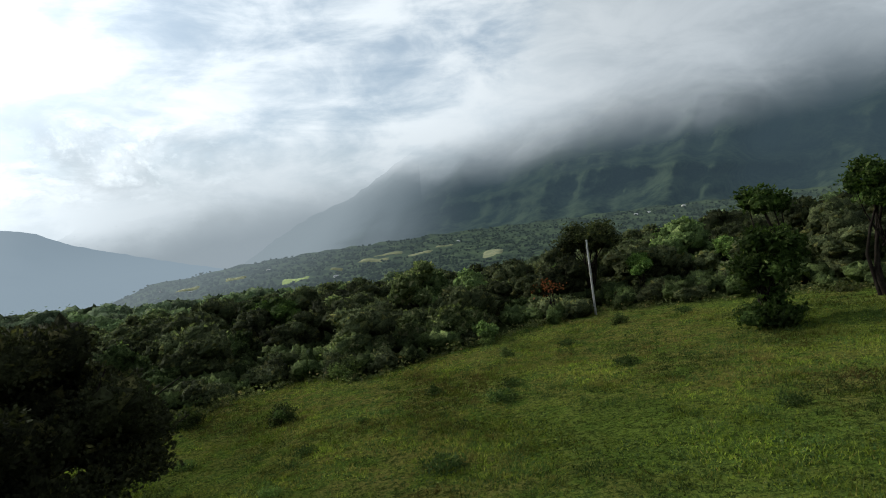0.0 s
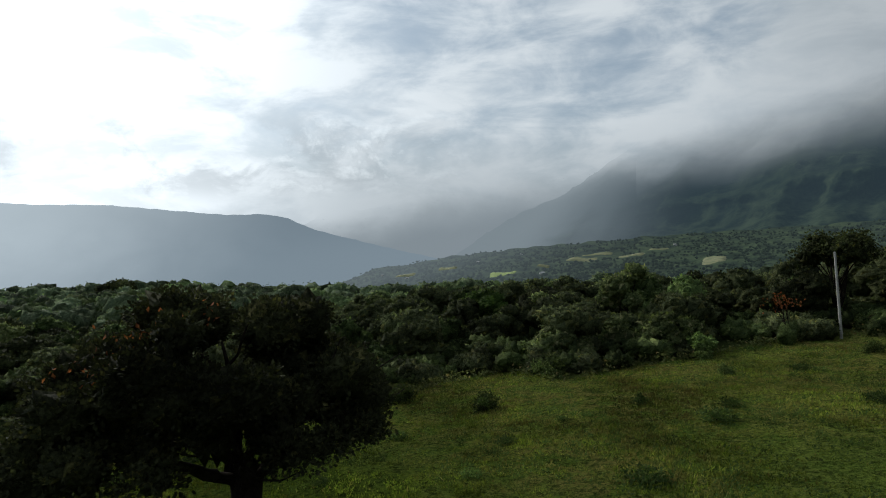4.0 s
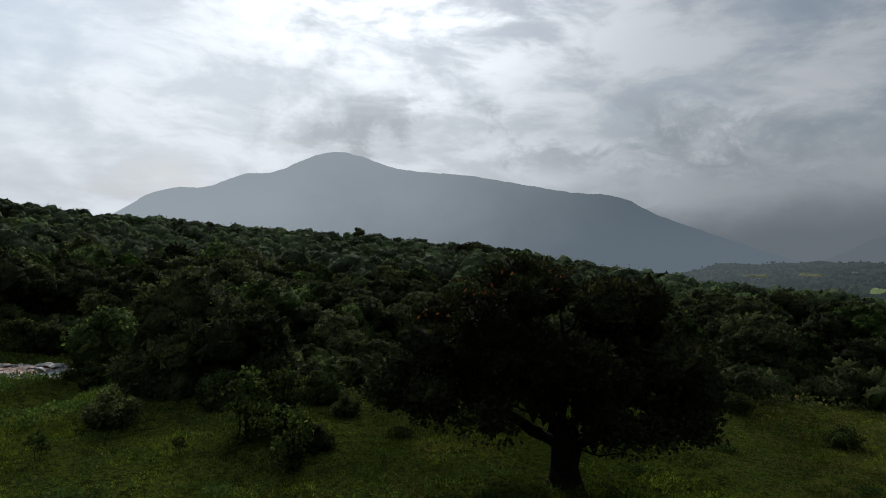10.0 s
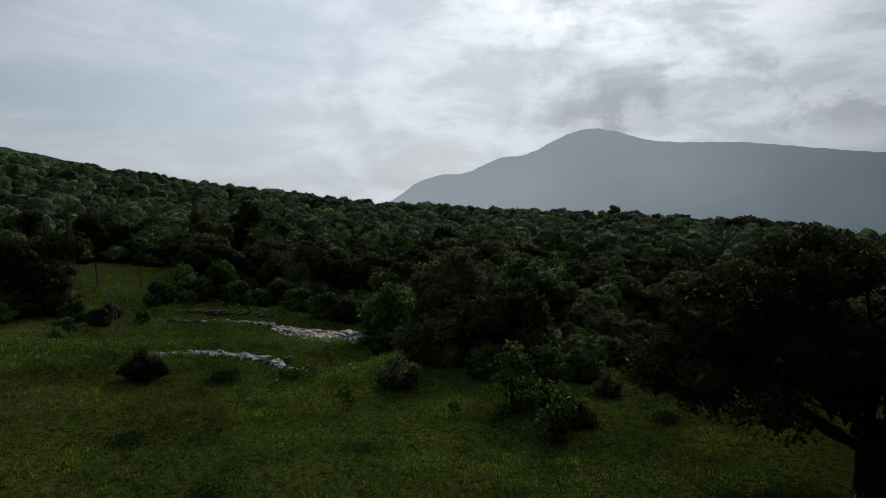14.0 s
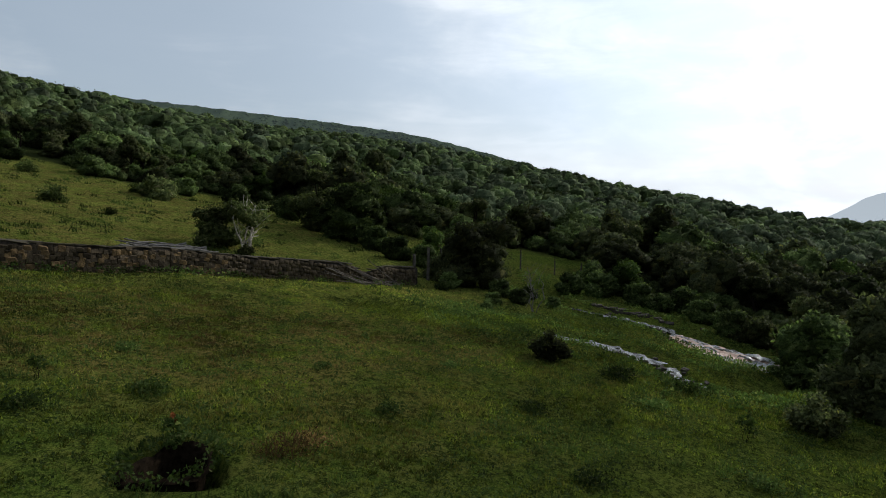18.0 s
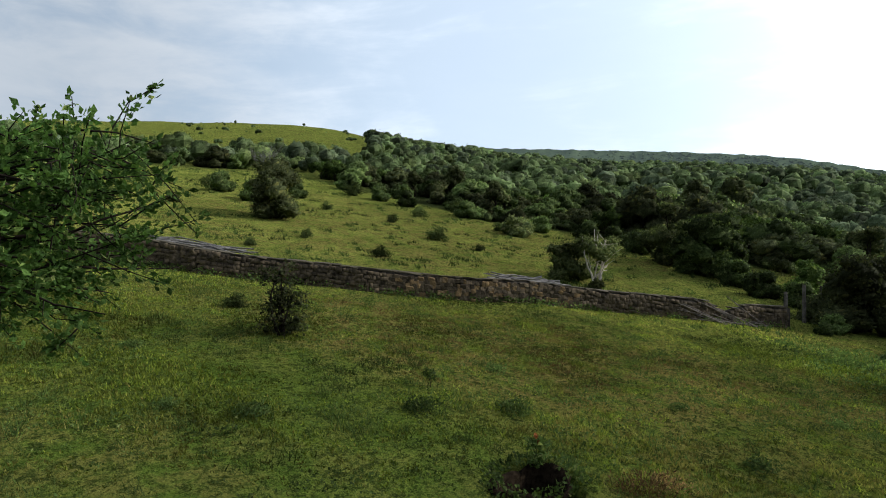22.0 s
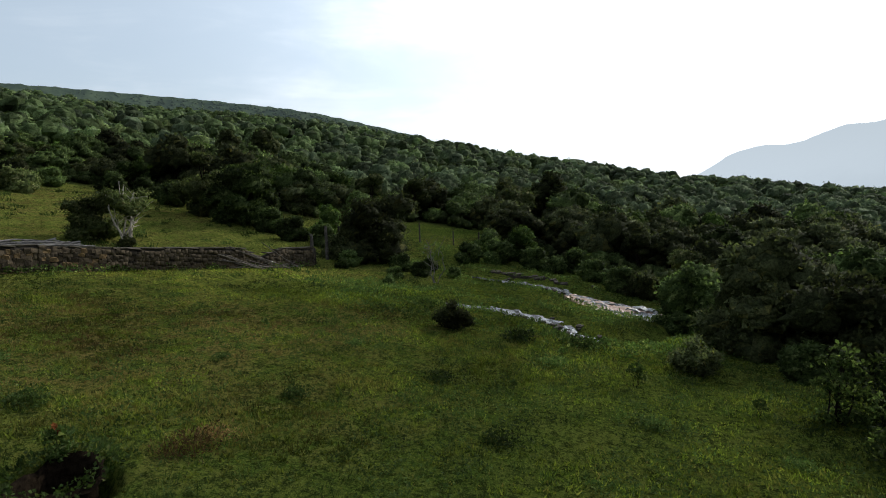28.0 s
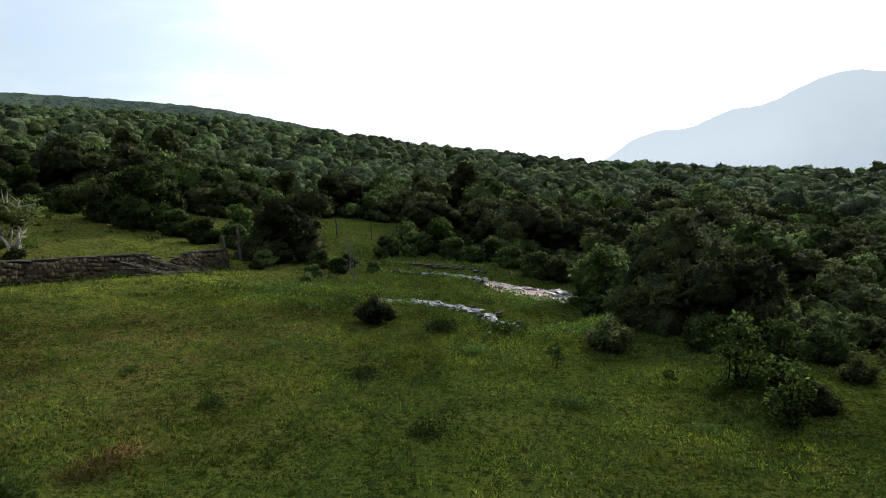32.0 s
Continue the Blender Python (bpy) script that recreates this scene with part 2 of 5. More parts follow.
def turf():
    """Grazed turf in patches of several greens with bare and dry places, and under the woods litter set dark so gaps
    read as shaded.
    """
    m, t, out = material("turf")
    where = node(t, "ShaderNodeNewGeometry").outputs["Position"]
    pale_attr = node(t, "ShaderNodeAttribute")
    pale_attr.attribute_name = "pale"
    n1, n2, n3 = fuzz(t, where, .30, 5, .6, .5), fuzz(t, where, 1.1, 6, .68), fuzz(t, where, 9, 6, .75)
    c = blend(t, num(t, "MULTIPLY", span(t, n1, .38, .62, .25, 1), pale_attr.outputs["Fac"]), (.066, .110, .016), (.262, .295, .058))
    dry = node(t, "ShaderNodeAttribute")
    dry.attribute_name = "dry"
    c = blend(t, num(t, "MULTIPLY", span(t, n2, .40, .60, 0, .85), dry.outputs["Fac"]), c, (.200, .148, .050))
    c = blend(t, span(t, n2, .26, .44, .6, 0), c, (.034, .072, .012))
    c = blend(t, span(t, n3, .47, .56, 0, .80), c, (.026, .046, .010))
    c = blend(t, span(t, fuzz(t, where, 3.6, 5, .7), .52, .60, 0, .8), c, (.018, .030, .008))
    c = blend(t, num(t, "MULTIPLY", span(t, fuzz(t, where, 26, 4, .7), .52, .60), num(t, "ADD", num(t, "MULTIPLY", pale_attr.outputs["Fac"], .48), .14)), c, (.32, .35, .075))
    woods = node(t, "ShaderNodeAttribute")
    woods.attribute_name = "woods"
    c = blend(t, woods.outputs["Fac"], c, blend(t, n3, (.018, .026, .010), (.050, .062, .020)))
    h = num(t, "ADD", num(t, "MULTIPLY", n3, .5), num(t, "MULTIPLY", n2, 1.2))
    b = node(t, "ShaderNodeBump", ins={"Strength": 1.0, "Distance": .34, "Height": h}).outputs[0]
    p = node(t, "ShaderNodeBsdfPrincipled", ins={"Base Color": c, "Roughness": 1.0, "Diffuse Roughness": 1.0, "Normal": b, "Specular IOR Level": 0.0})
    t.links.new(p.outputs[0], out.inputs[0])
    return m


def running_water():
    m, t, out = material("running_water")
    where = node(t, "ShaderNodeNewGeometry").outputs["Position"]
    n, fo = fuzz(t, where, 3.5, 6, .7, 1.5), fuzz(t, where, 1.6, 6, .75, 2.0)
    b = node(t, "ShaderNodeBump", ins={"Strength": .25, "Distance": .02, "Height": n}).outputs[0]
    c = blend(t, span(t, fo, .56, .66), (.02, .022, .016), (.50, .52, .52))
    p = node(t, "ShaderNodeBsdfPrincipled", ins={"Base Color": c, "Roughness": span(t, fo, .45, .6, .08, .5), "Normal": b, "IOR": 1.33, "Specular IOR Level": .6})
    t.links.new(p.outputs[0], out.inputs[0])
    return m


TURF = turf()
WATER = running_water()
BLADE = foliage("grass_blade", (.062, .110, .013), (.270, .335, .042), (.27, .24, .06), .30, .2, True)
TUSSOCK = foliage("tussock_blade", (.024, .044, .012), (.090, .130, .034), (.16, .15, .05), .35, .2)
WEED = foliage("weed_leaf", (.028, .052, .014), (.080, .115, .032), (.13, .15, .05), .35, .25)
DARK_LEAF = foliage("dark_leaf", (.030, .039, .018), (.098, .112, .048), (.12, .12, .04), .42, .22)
WOOD_LEAF = foliage("woodland_leaf", (.033, .055, .019), (.128, .178, .056), (.20, .25, .09), .45, .25)
OLIVE_LEAF = foliage("olive_leaf", (.037, .053, .022), (.128, .150, .054), (.18, .18, .085), .45, .25)
UNDER_LEAF = foliage("undergrowth_leaf", (.026, .040, .015), (.084, .108, .035), (.14, .17, .06), .45, .2)
EDGE_LEAF = foliage("edge_leaf", (.030, .040, .015), (.092, .096, .034), (.14, .11, .045), .40, .2)
# Leaf darkened for a tree seen against the sun; shade put into its colour.
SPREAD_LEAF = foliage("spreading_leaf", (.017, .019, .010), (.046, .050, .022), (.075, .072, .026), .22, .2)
BOUGH_LEAF = foliage("bough_leaf", (.018, .041, .010), (.064, .112, .026), (.13, .16, .05), .38, .3)
YOUNG_LEAF = foliage("young_leaf", (.034, .050, .018), (.100, .145, .044), (.26, .32, .10), .58, .3)
FRESH_LEAF = foliage("fresh_leaf", (.030, .056, .013), (.082, .128, .028), (.18, .23, .07), .34, .25)
RED_LEAF = foliage("red_leaf", (.13, .05, .022), (.24, .08, .03), (.06, .09, .03), .3, .2)
DRY_LEAF = foliage("dry_frond", (.07, .046, .022), (.21, .13, .06), (.07, .10, .03), .3, .1)
# Far leaves: dark ends raised, a little haze put into their colour.
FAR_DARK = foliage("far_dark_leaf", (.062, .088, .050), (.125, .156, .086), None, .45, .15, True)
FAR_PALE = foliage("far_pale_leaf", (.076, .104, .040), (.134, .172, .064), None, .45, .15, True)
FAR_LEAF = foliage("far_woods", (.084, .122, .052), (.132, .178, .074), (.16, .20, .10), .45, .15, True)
# Bark set near black to stand for the crowns' shadow on the trunks.
BARK = surface("bark", (.008, .006, .005), (.022, .018, .014), 5, 40, 1.0, .7, .03)
PALE_BARK = surface("pale_bark", (.30, .27, .23), (.52, .48, .43), 6, 40, .85, .5)
GREY_WOOD = surface("weathered_wood", (.07, .066, .062), (.21, .20, .19), 4, 50, .85, .4, vary=.25)
POLE_WOOD = surface("pole_wood", (.20, .19, .175), (.34, .33, .31), 3, 30, .8, .3)
STONE = surface("field_stone", (.029, .023, .015), (.105, .080, .050), 7, 45, .9, .8, vary=.5)
WARM_STONE = surface("warm_stone", (.080, .055, .028), (.230, .155, .075), 7, 45, .9, .7, vary=.25)
CORE = surface("wall_core", (.015, .013, .010), (.04, .034, .027), 9, 60, .95, .8)
MOSS_CAP = surface("wall_cap", (.024, .020, .013), (.075, .064, .042), 5, 50, .95, .8, vary=.3)
ROCK = surface("stream_rock", (.020, .018, .015), (.065, .056, .047), 4, 40, .85, .7, .12, vary=.3)
RED_ROCK = surface("reddish_slab", (.22, .13, .09), (.36, .24, .17), 3, 30, .45, .5, .5, vary=.2)
# Near black: the hole's inner shade is put into the earth colour.
EARTH = surface("shaded_earth", (.005, .004, .003), (.020, .015, .010), 9, 60, 1.0, 1.0, .0, depth=.05)
PALE_WALL = surface("limewash", (.40, .39, .37), (.55, .54, .51), 2, 20, .8, .1)
TIN = surface("tin_roof", (.28, .28, .29), (.44, .43, .42), 2, 20, .5, .1)
FIELD_GREEN = surface("green_field", (.15, .20, .07), (.22, .27, .10), .05, .4, .9, .2)
FIELD_DRY = surface("stubble_field", (.10, .115, .06), (.18, .18, .095), .06, .5, .9, .2)

# ---- mesh helpers ----


def mesh_of(name, verts, faces, mat, smooth=False):
    """A mesh from arrays: all faces of one size."""
    v, f = np.asarray(verts, np.float32), np.asarray(faces, np.int32)
    me = bpy.data.meshes.new(name)
    me.vertices.add(len(v))
    me.vertices.foreach_set("co", v.ravel())
    me.loops.add(f.size)
    me.loops.foreach_set("vertex_index", f.ravel())
    me.polygons.add(len(f))
    me.polygons.foreach_set("loop_start", np.arange(0, f.size, f.shape[1], dtype=np.int32))
    if smooth:
        me.polygons.foreach_set("use_smooth", np.ones(len(f), bool))
    me.materials.append(mat)
    me.update(calc_edges=True)
    return me


def join(pieces):
    vs, fs, n = [], [], 0
    for v, f in pieces:
        vs.append(v)
        fs.append(np.asarray(f) + n)
        n += len(v)
    return np.concatenate(vs), np.concatenate(fs)


def thing(name, loc, label, category, group="", kind="", turn=0.0, size=1.0):
    ob = new(name)
    ob.matrix_world = Matrix.LocRotScale(loc, Euler((0, 0, turn)), (size,) * 3)
    return tagged(ob, label, category, group, kind)


def part(name, mesh, parent, label="", at=None):
    """One mesh object under a thing or a part."""
    ob = new(name, mesh)
    ob.parent = parent
    if at is not None:
        ob.matrix_basis = at
    return tagged(ob, label)


def bm_mesh(name, bm, mat, smooth=False):
    me = bpy.data.meshes.new(name)
    bm.to_mesh(me)
    bm.free()
    me.materials.append(mat)
    if smooth:
        for p in me.polygons:
            p.use_smooth = True
    return me


def tube(points, radii, sides=7):
    """A bent tapering limb, closed at its tip."""
    p = np.asarray(points, float)
    ax = np.gradient(p, axis=0)
    ax /= np.linalg.norm(ax, axis=1)[:, None] + 1e-9
    ref = np.where(np.abs(ax[:, 2:3]) > .9, np.array([[1., 0, 0]]), np.array([[0, 0, 1.]]))
    s = np.cross(ax, ref)
    s /= np.linalg.norm(s, axis=1)[:, None] + 1e-9
    t = np.cross(ax, s)
    ang = np.arange(sides) * 2 * np.pi / sides
    ring = s[:, None] * np.cos(ang)[None, :, None] + t[:, None] * np.sin(ang)[None, :, None]
    v = (p[:, None] + ring * np.asarray(radii)[:, None, None]).reshape(-1, 3)
    i, k = np.meshgrid(np.arange(len(p) - 1), np.arange(sides), indexing="ij")
    a, b = i * sides + k, i * sides + (k + 1) % sides
    f = np.stack([a, b, b + sides, a + sides], -1).reshape(-1, 4)
    return v, f


def bough(r, start, end, r0, r1, sag=.12, steps=6, sides=7):
    """A limb from start to end that wanders a little."""
    a, b = np.asarray(start, float), np.asarray(end, float)
    t = np.linspace(0, 1, steps)[:, None]
    long = np.linalg.norm(b - a)
    p = a + (b - a) * t
    p += np.sin(t * np.pi) * r.normal(0, sag * long * .5, 3) + r.normal(0, .03 * long, (steps, 3)) * np.sin(t * np.pi)
    return tube(p, r0 + (r1 - r0) * t[:, 0] ** .8, sides)


def leaf_quads(r, at, out, size, slim=.42, up=.35, tall=.25):
    """Leaves: folded diamonds that point outward and a little down or up."""
    n = len(at)
    u = out * .8 + r.normal(0, .6, (n, 3)) + np.array([0, 0, tall])
    u /= np.linalg.norm(u, axis=1)[:, None]
    w = np.cross(u, r.normal(0, 1, (n, 3)) * (1 - up) + np.array([0, 0, 1.]) * up * 2)
    w /= np.linalg.norm(w, axis=1)[:, None] + 1e-9
    nrm = np.cross(u, w)
    s = size * r.uniform(.65, 1.3, (n, 1))
    v = np.stack([at, at + u * s * .5 + w * s * slim + nrm * s * .10, at + u * s, at + u * s * .5 - w * s * slim + nrm * s * .10], 1).reshape(-1, 3)
    return v, np.arange(4 * n).reshape(-1, 4)


def clumps(r, lobes, n, hollow=.62, low=-.45):
    """Points and outward ways over uneven lobes (x, y, z, radius, height)."""
    lobes = np.asarray(lobes, float)
    k = r.choice(len(lobes), n, p=lobes[:, 3] ** 2 / np.sum(lobes[:, 3] ** 2))
    d = r.normal(0, 1, (n, 3))
    d /= np.linalg.norm(d, axis=1)[:, None]
    d[:, 2] = np.where(d[:, 2] < low, -d[:, 2], d[:, 2])
    lump = 1 + .16 * np.sin(d[:, 0] * 7 + k) * np.sin(d[:, 1] * 6 + 2 * k) + .14 * np.sin(d[:, 2] * 9 + k * 3)
    q = (hollow + (1 - hollow) * r.uniform(0, 1, n) ** .6) * lump
    sc = np.stack([lobes[k, 3], lobes[k, 3], lobes[k, 4]], 1)
    return lobes[k, :3] + d * sc * q[:, None], d


def sprig_tris(r, at, out, size, loose=.4, slim=.34):
    """Small leaves, one pointed face each, that lie loosely over the crown."""
    n = len(at)
    nrm = out * .8 + np.array([0, 0, .30]) + r.normal(0, loose, (n, 3))
    nrm /= np.linalg.norm(nrm, axis=1)[:, None]
    u = np.cross(nrm, r.normal(0, 1, (n, 3)))
    u /= np.linalg.norm(u, axis=1)[:, None] + 1e-9
    w = np.cross(nrm, u)
    s = size * r.uniform(.6, 1.35, (n, 1))
    v = np.stack([at - u * s * .5 - w * s * slim, at + u * s * .62, at - u * s * .4 + w * s * slim * 1.1 + nrm * s * .12], 1).reshape(-1, 3)
    return v, np.arange(3 * n).reshape(-1, 3)


def masses(r, lobes, k=8, rings=(-.75, -.2, .35, .85, 1.25), rough=.14):
    """Closed knobbly bodies of leaf, one to each lobe (x, y, z, radius, height)."""
    L = np.asarray(lobes, float)
    n, m = len(L), len(rings)
    th = np.arange(k) * 2 * np.pi / k + r.uniform(0, 6.28, (n, 1)) + np.zeros((n, k))
    ph = np.array(rings)
    lump = 1 + r.uniform(-rough, rough, (n, m, k))
    cx = np.cos(ph)[None, :, None] * lump
    x = L[:, 0, None, None] + cx * np.cos(th)[:, None, :] * L[:, 3, None, None]
    y = L[:, 1, None, None] + cx * np.sin(th)[:, None, :] * L[:, 3, None, None]
    z = L[:, 2, None, None] + np.sin(ph)[None, :, None] * lump * L[:, 4, None, None]
    v = np.stack([x, y, z], -1).reshape(n, -1, 3)
    ends = np.stack([L[:, :3] - np.stack([0 * L[:, 4], 0 * L[:, 4], L[:, 4] * .9], 1), L[:, :3] + np.stack([0 * L[:, 4], 0 * L[:, 4], L[:, 4]], 1)], 1)
    v = np.concatenate([v, ends], 1)
    f = []
    for i in range(m - 1):
        for j in range(k):
            p, q = i * k + j, i * k + (j + 1) % k
            f += [(p, q, q + k), (p, q + k, p + k)]
    for j in range(k):
        f += [(m * k, (j + 1) % k, j), (m * k + 1, (m - 1) * k + j, (m - 1) * k + (j + 1) % k)]
    f = np.array(f)
    per = m * k + 2
    return v.reshape(-1, 3), (f[None] + np.arange(n)[:, None, None] * per).reshape(-1, 3)


def shag(r, v, f, lift):
    """Breaks a body of leaf into pointed tufts that stand out of its faces."""
    a, b, c = v[f[:, 0]], v[f[:, 1]], v[f[:, 2]]
    nrm = np.cross(b - a, c - a)
    wide = np.sqrt(np.linalg.norm(nrm, axis=1))[:, None]
    nrm /= wide ** 2 + 1e-9
    k = r.dirichlet((2, 2, 2), len(f))
    tip = a * k[:, :1] + b * k[:, 1:2] + c * k[:, 2:] + nrm * np.minimum(wide, .45) * lift * r.uniform(.1, 1.0, (len(f), 1)) + r.normal(0, .14, (len(f), 3)) * wide
    out = np.stack([a, b, c, tip], 1).reshape(-1, 3)
    i = np.arange(len(f))[:, None] * 4
    return out, np.concatenate([i + np.array([[0, 1, 3]]), i + np.array([[1, 2, 3]]), i + np.array([[2, 0, 3]])])


def plant(seed, height, radius, lobes, leaves, leaf, skirt=.25, stems=3, thick=.06, mat=None, bark=None, full=.74):
    """Meshes of one tree or bush at the origin: wood and crown; full: how solid the leaf stands."""
    r = np.random.RandomState(seed)
    L = []
    for i in range(lobes):
        a, q = i * 2.4 + r.uniform(-.5, .5), radius * .62 * math.sqrt((i + .3) / lobes)
        lift = r.uniform(.10, .45) if i % 2 and skirt < .15 else r.uniform(.34, .80)
        z = height * (skirt + (1 - skirt) * lift * (1 - .3 * q / radius))
        s = radius * r.uniform(.34, .56)
        L.append((q * math.cos(a), q * math.sin(a), z, s, min(s * r.uniform(.6, .95), height - z)))
    if skirt < .15:                                       # leaf down to the ground
        for i in range(max(3, lobes // 2)):
            a, s = i * 2.1 + r.uniform(-.4, .4), radius * r.uniform(.36, .5)
            q = radius * r.uniform(.25, .6)
            L.append((q * math.cos(a), q * math.sin(a), min(s * .55, height * .3), s, s * .75))
    wood = []
    for i in range(stems):
        a = i * 6.28 / stems + r.uniform(-.5, .5)
        tip = L[i % lobes]
        wood.append(bough(r, (thick * math.cos(a), thick * math.sin(a), -.15), (tip[0] * .9, tip[1] * .9, tip[2]), thick, thick * .3, steps=5, sides=6))
        for tip in L[stems + i:lobes:stems]:
            wood.append(bough(r, (L[i % lobes][0] * .4, L[i % lobes][1] * .4, L[i % lobes][2] * .5), tip[:3], thick * .5, thick * .15, steps=4, sides=4))
    L = np.array(L)
    # every lobe breaks up into knobs of leaf
    n = len(L) * 5
    d = r.normal(0, 1, (n, 3))
    d /= np.linalg.norm(d, axis=1)[:, None]
    d[:, 2] = np.where(d[:, 2] < -.35, -d[:, 2], d[:, 2])
    big = np.repeat(L, 5, 0)
    knob = np.stack([*(big[:, :3] + d * big[:, [3, 3, 4]] * .66).T, big[:, 3] * r.uniform(.30, .52, n), big[:, 4] * r.uniform(.30, .52, n)], 1)
    knob[:, 2] = np.maximum(knob[:, 2], knob[:, 4] * .6)
    everything = np.concatenate([L * (1, 1, 1, .86, .86), knob])
    p, d = clumps(r, everything, leaves, .86, -.6)
    p[:, 2] = np.maximum(p[:, 2], .03)
    h = leaves * 2 // 5
    lv, lf = leaf_quads(r, p[:h], d[:h], leaf, .32)
    made = [(lv, np.concatenate([lf[:, :3], lf[:, [0, 2, 3]]])), sprig_tris(r, p[h:], d[h:], leaf * 1.1, .55)]
    if full:
        made.append(shag(r, *masses(r, L * (1, 1, 1, full, full), 8, (-.7, -.1, .45, .95)), .8))
        made.append(shag(r, *masses(r, knob * (1, 1, 1, full * .9, full * .9), 6, (-.4, .3, .9), .2), .8))
    return mesh_of("wood", *join(wood), bark or BARK), mesh_of("leaves", *join(made), mat or WOOD_LEAF)


def grow(name, meshes, loc, label, category, group="", turn=0.0, size=1.0):
    ob = thing(name, loc, label, category, group, "", turn, size)
    part("trunk" if category == "tree" else "branchwork", meshes[0], ob)
    part("crown" if category == "tree" else "foliage", meshes[1], ob)
    return ob


# ---- the lie of the land ----
EYE = 4.87          # height of the lookout above the turf at its foot


def curve(a, xs, ys):
    """A smooth curve through a few knots."""
    xs, ys = np.array(xs, float), np.array(ys, float)
    a = np.clip(a, xs[0], xs[-1])
    i = np.clip(np.searchsorted(xs, a) - 1, 0, len(xs) - 2)
    m, h = np.gradient(ys, xs), xs[i + 1] - xs[i]
    t = (a - xs[i]) / h
    return ((2 * t**3 - 3 * t**2 + 1) * ys[i] + (t**3 - 2 * t**2 + t) * h * m[i]
            + (3 * t**2 - 2 * t**3) * ys[i + 1] + (t**3 - t**2) * h * m[i + 1])


def bearing(x, y):
    """Degrees anticlockwise from +y, from -100 to 260."""
    a = np.degrees(np.arctan2(-x, y))
    return np.where(a < -100, a + 360, a)


def ease(a, lo, hi):
    t = np.clip((a - lo) / (hi - lo), 0, 1)
    return t * t * (3 - 2 * t)


# rim of the land round the lookout: bearing, rise in degrees, distance of the crest
RIM_A = (-100, -60, -36, -20, -5, 15, 30, 45, 60, 75, 87, 100, 108, 115, 131, 146, 155, 168, 180, 200, 260)
RIM_E = (2, -1, -4, -6.5, -9.4, -9.1, -8.1, -6.4, -5.3, -3.5, -2.2, -.6, .7, 1.6, 2.6, 4.5, 6.25, 6.4, 5.8, 4.5, 2)
CREST_A = (-100, -36, 0, 30, 60, 90, 131, 180, 260)
CREST_D = (150, 110, 140, 180, 230, 250, 290, 300, 150)
# the stream, as bearing and distance
BROOK = ((116, 52), (107, 43), (100.4, 37), (95.6, 36.9), (91.8, 36.4), (89.5, 33.8), (86.5, 32.0), (83, 31.2), (79, 31.2), (70, 31), (61, 32.5), (50, 36), (40, 46))
SIDE = ((107, 27.2), (103.2, 27.0), (101, 26.9), (97.8, 26.9), (94.7, 26.5), (91.8, 25.6), (90.8, 24.2), (88, 23.2), (84, 25.5), (80, 31))


def polar(a, d):
    return -d * np.sin(np.radians(a)), d * np.cos(np.radians(a))


def line_gap(x, y, line):
    """Distance from a polyline given in bearings and distances."""
    best = np.full(np.shape(x), 1e9)
    p = [polar(a, d) for a, d in line]
    for (ax, ay), (bx, by) in zip(p, p[1:]):
        vx, vy = bx - ax, by - ay
        t = np.clip(((x - ax) * vx + (y - ay) * vy) / (vx * vx + vy * vy), 0, 1)
        best = np.minimum(best, np.hypot(x - ax - t * vx, y - ay - t * vy))
    return best


def wave(x, y, size, seed=0):
    """Cheap smooth bumps, about -1 to 1."""
    r = np.random.RandomState(seed)
    s = 0
    for k in range(6):
        a, p = r.uniform(0, 6.28), r.uniform(0, 6.28)
        f = 6.28 / size * r.uniform(.6, 1.6)
        s = s + np.sin((x * np.cos(a) + y * np.sin(a)) * f + p)
    return s / 3.2


def lean_of(a):
    """How many degrees the land from the brook to the grass hill is tilted to fit the camera's view, by bearing."""
    a = np.asarray(a, float)
    share = ease(a, 58, 84) * (1 - ease(a, 190, 245))
    return share * (-2.149 * np.cos(np.radians(a)) - .649 * np.sin(np.radians(a)))


def ground_z(x, y):
    x, y = np.asarray(x, float), np.asarray(y, float)
    d, a = np.hypot(x, y) + 1e-6, bearing(x, y)
    plane = -.12 * (-.866 * x + .5 * y) + .025 * (-.5 * x - .866 * y)
    rim, crest = np.tan(np.radians(curve(a, RIM_A, RIM_E))), curve(a, CREST_A, CREST_D)
    u = np.clip((d - 34) / (crest - 34), 0, 1)
    w = u * (2 - u)
    z = (1 - w) * plane + w * (d * rim + EYE) + d * np.tan(np.radians(lean_of(a)))
    over = np.maximum(d - crest, 0)
    z = np.maximum(z - .0009 * over**2, -520)
    z = z + wave(x, y, 9, 3) * .07 * ease(d, 3, 12) + wave(x, y, 2.2, 4) * .025 + wave(x, y, 40, 5) * .5 * ease(d, 50, 120)
    z = z - .45 * np.exp(-(line_gap(x, y, BROOK) / 1.5)**2) - .3 * np.exp(-(line_gap(x, y, SIDE) / .8)**2)
    return z


def spot(a, d):
    x, y = polar(a, d)
    return float(x), float(y), float(ground_z(x, y))

# how far the turf runs before the woods begin, by bearing
EDGE_A = (-100, -36, -27, -13, -8, -2, 5, 9, 15, 20, 27, 40, 58, 66, 70, 74, 79, 84, 92, 100, 105, 116, 123, 128, 140, 147, 156, 161, 168, 180, 260)
EDGE_D = (30, 33, 34.5, 36, 34, 31, 28, 26.5, 30, 28, 26, 23.5, 22.5, 23, 25, 27, 29.5, 37, 44, 48, 51, 53, 58, 63, 66, 75, 84, 90, 88, 100, 60)


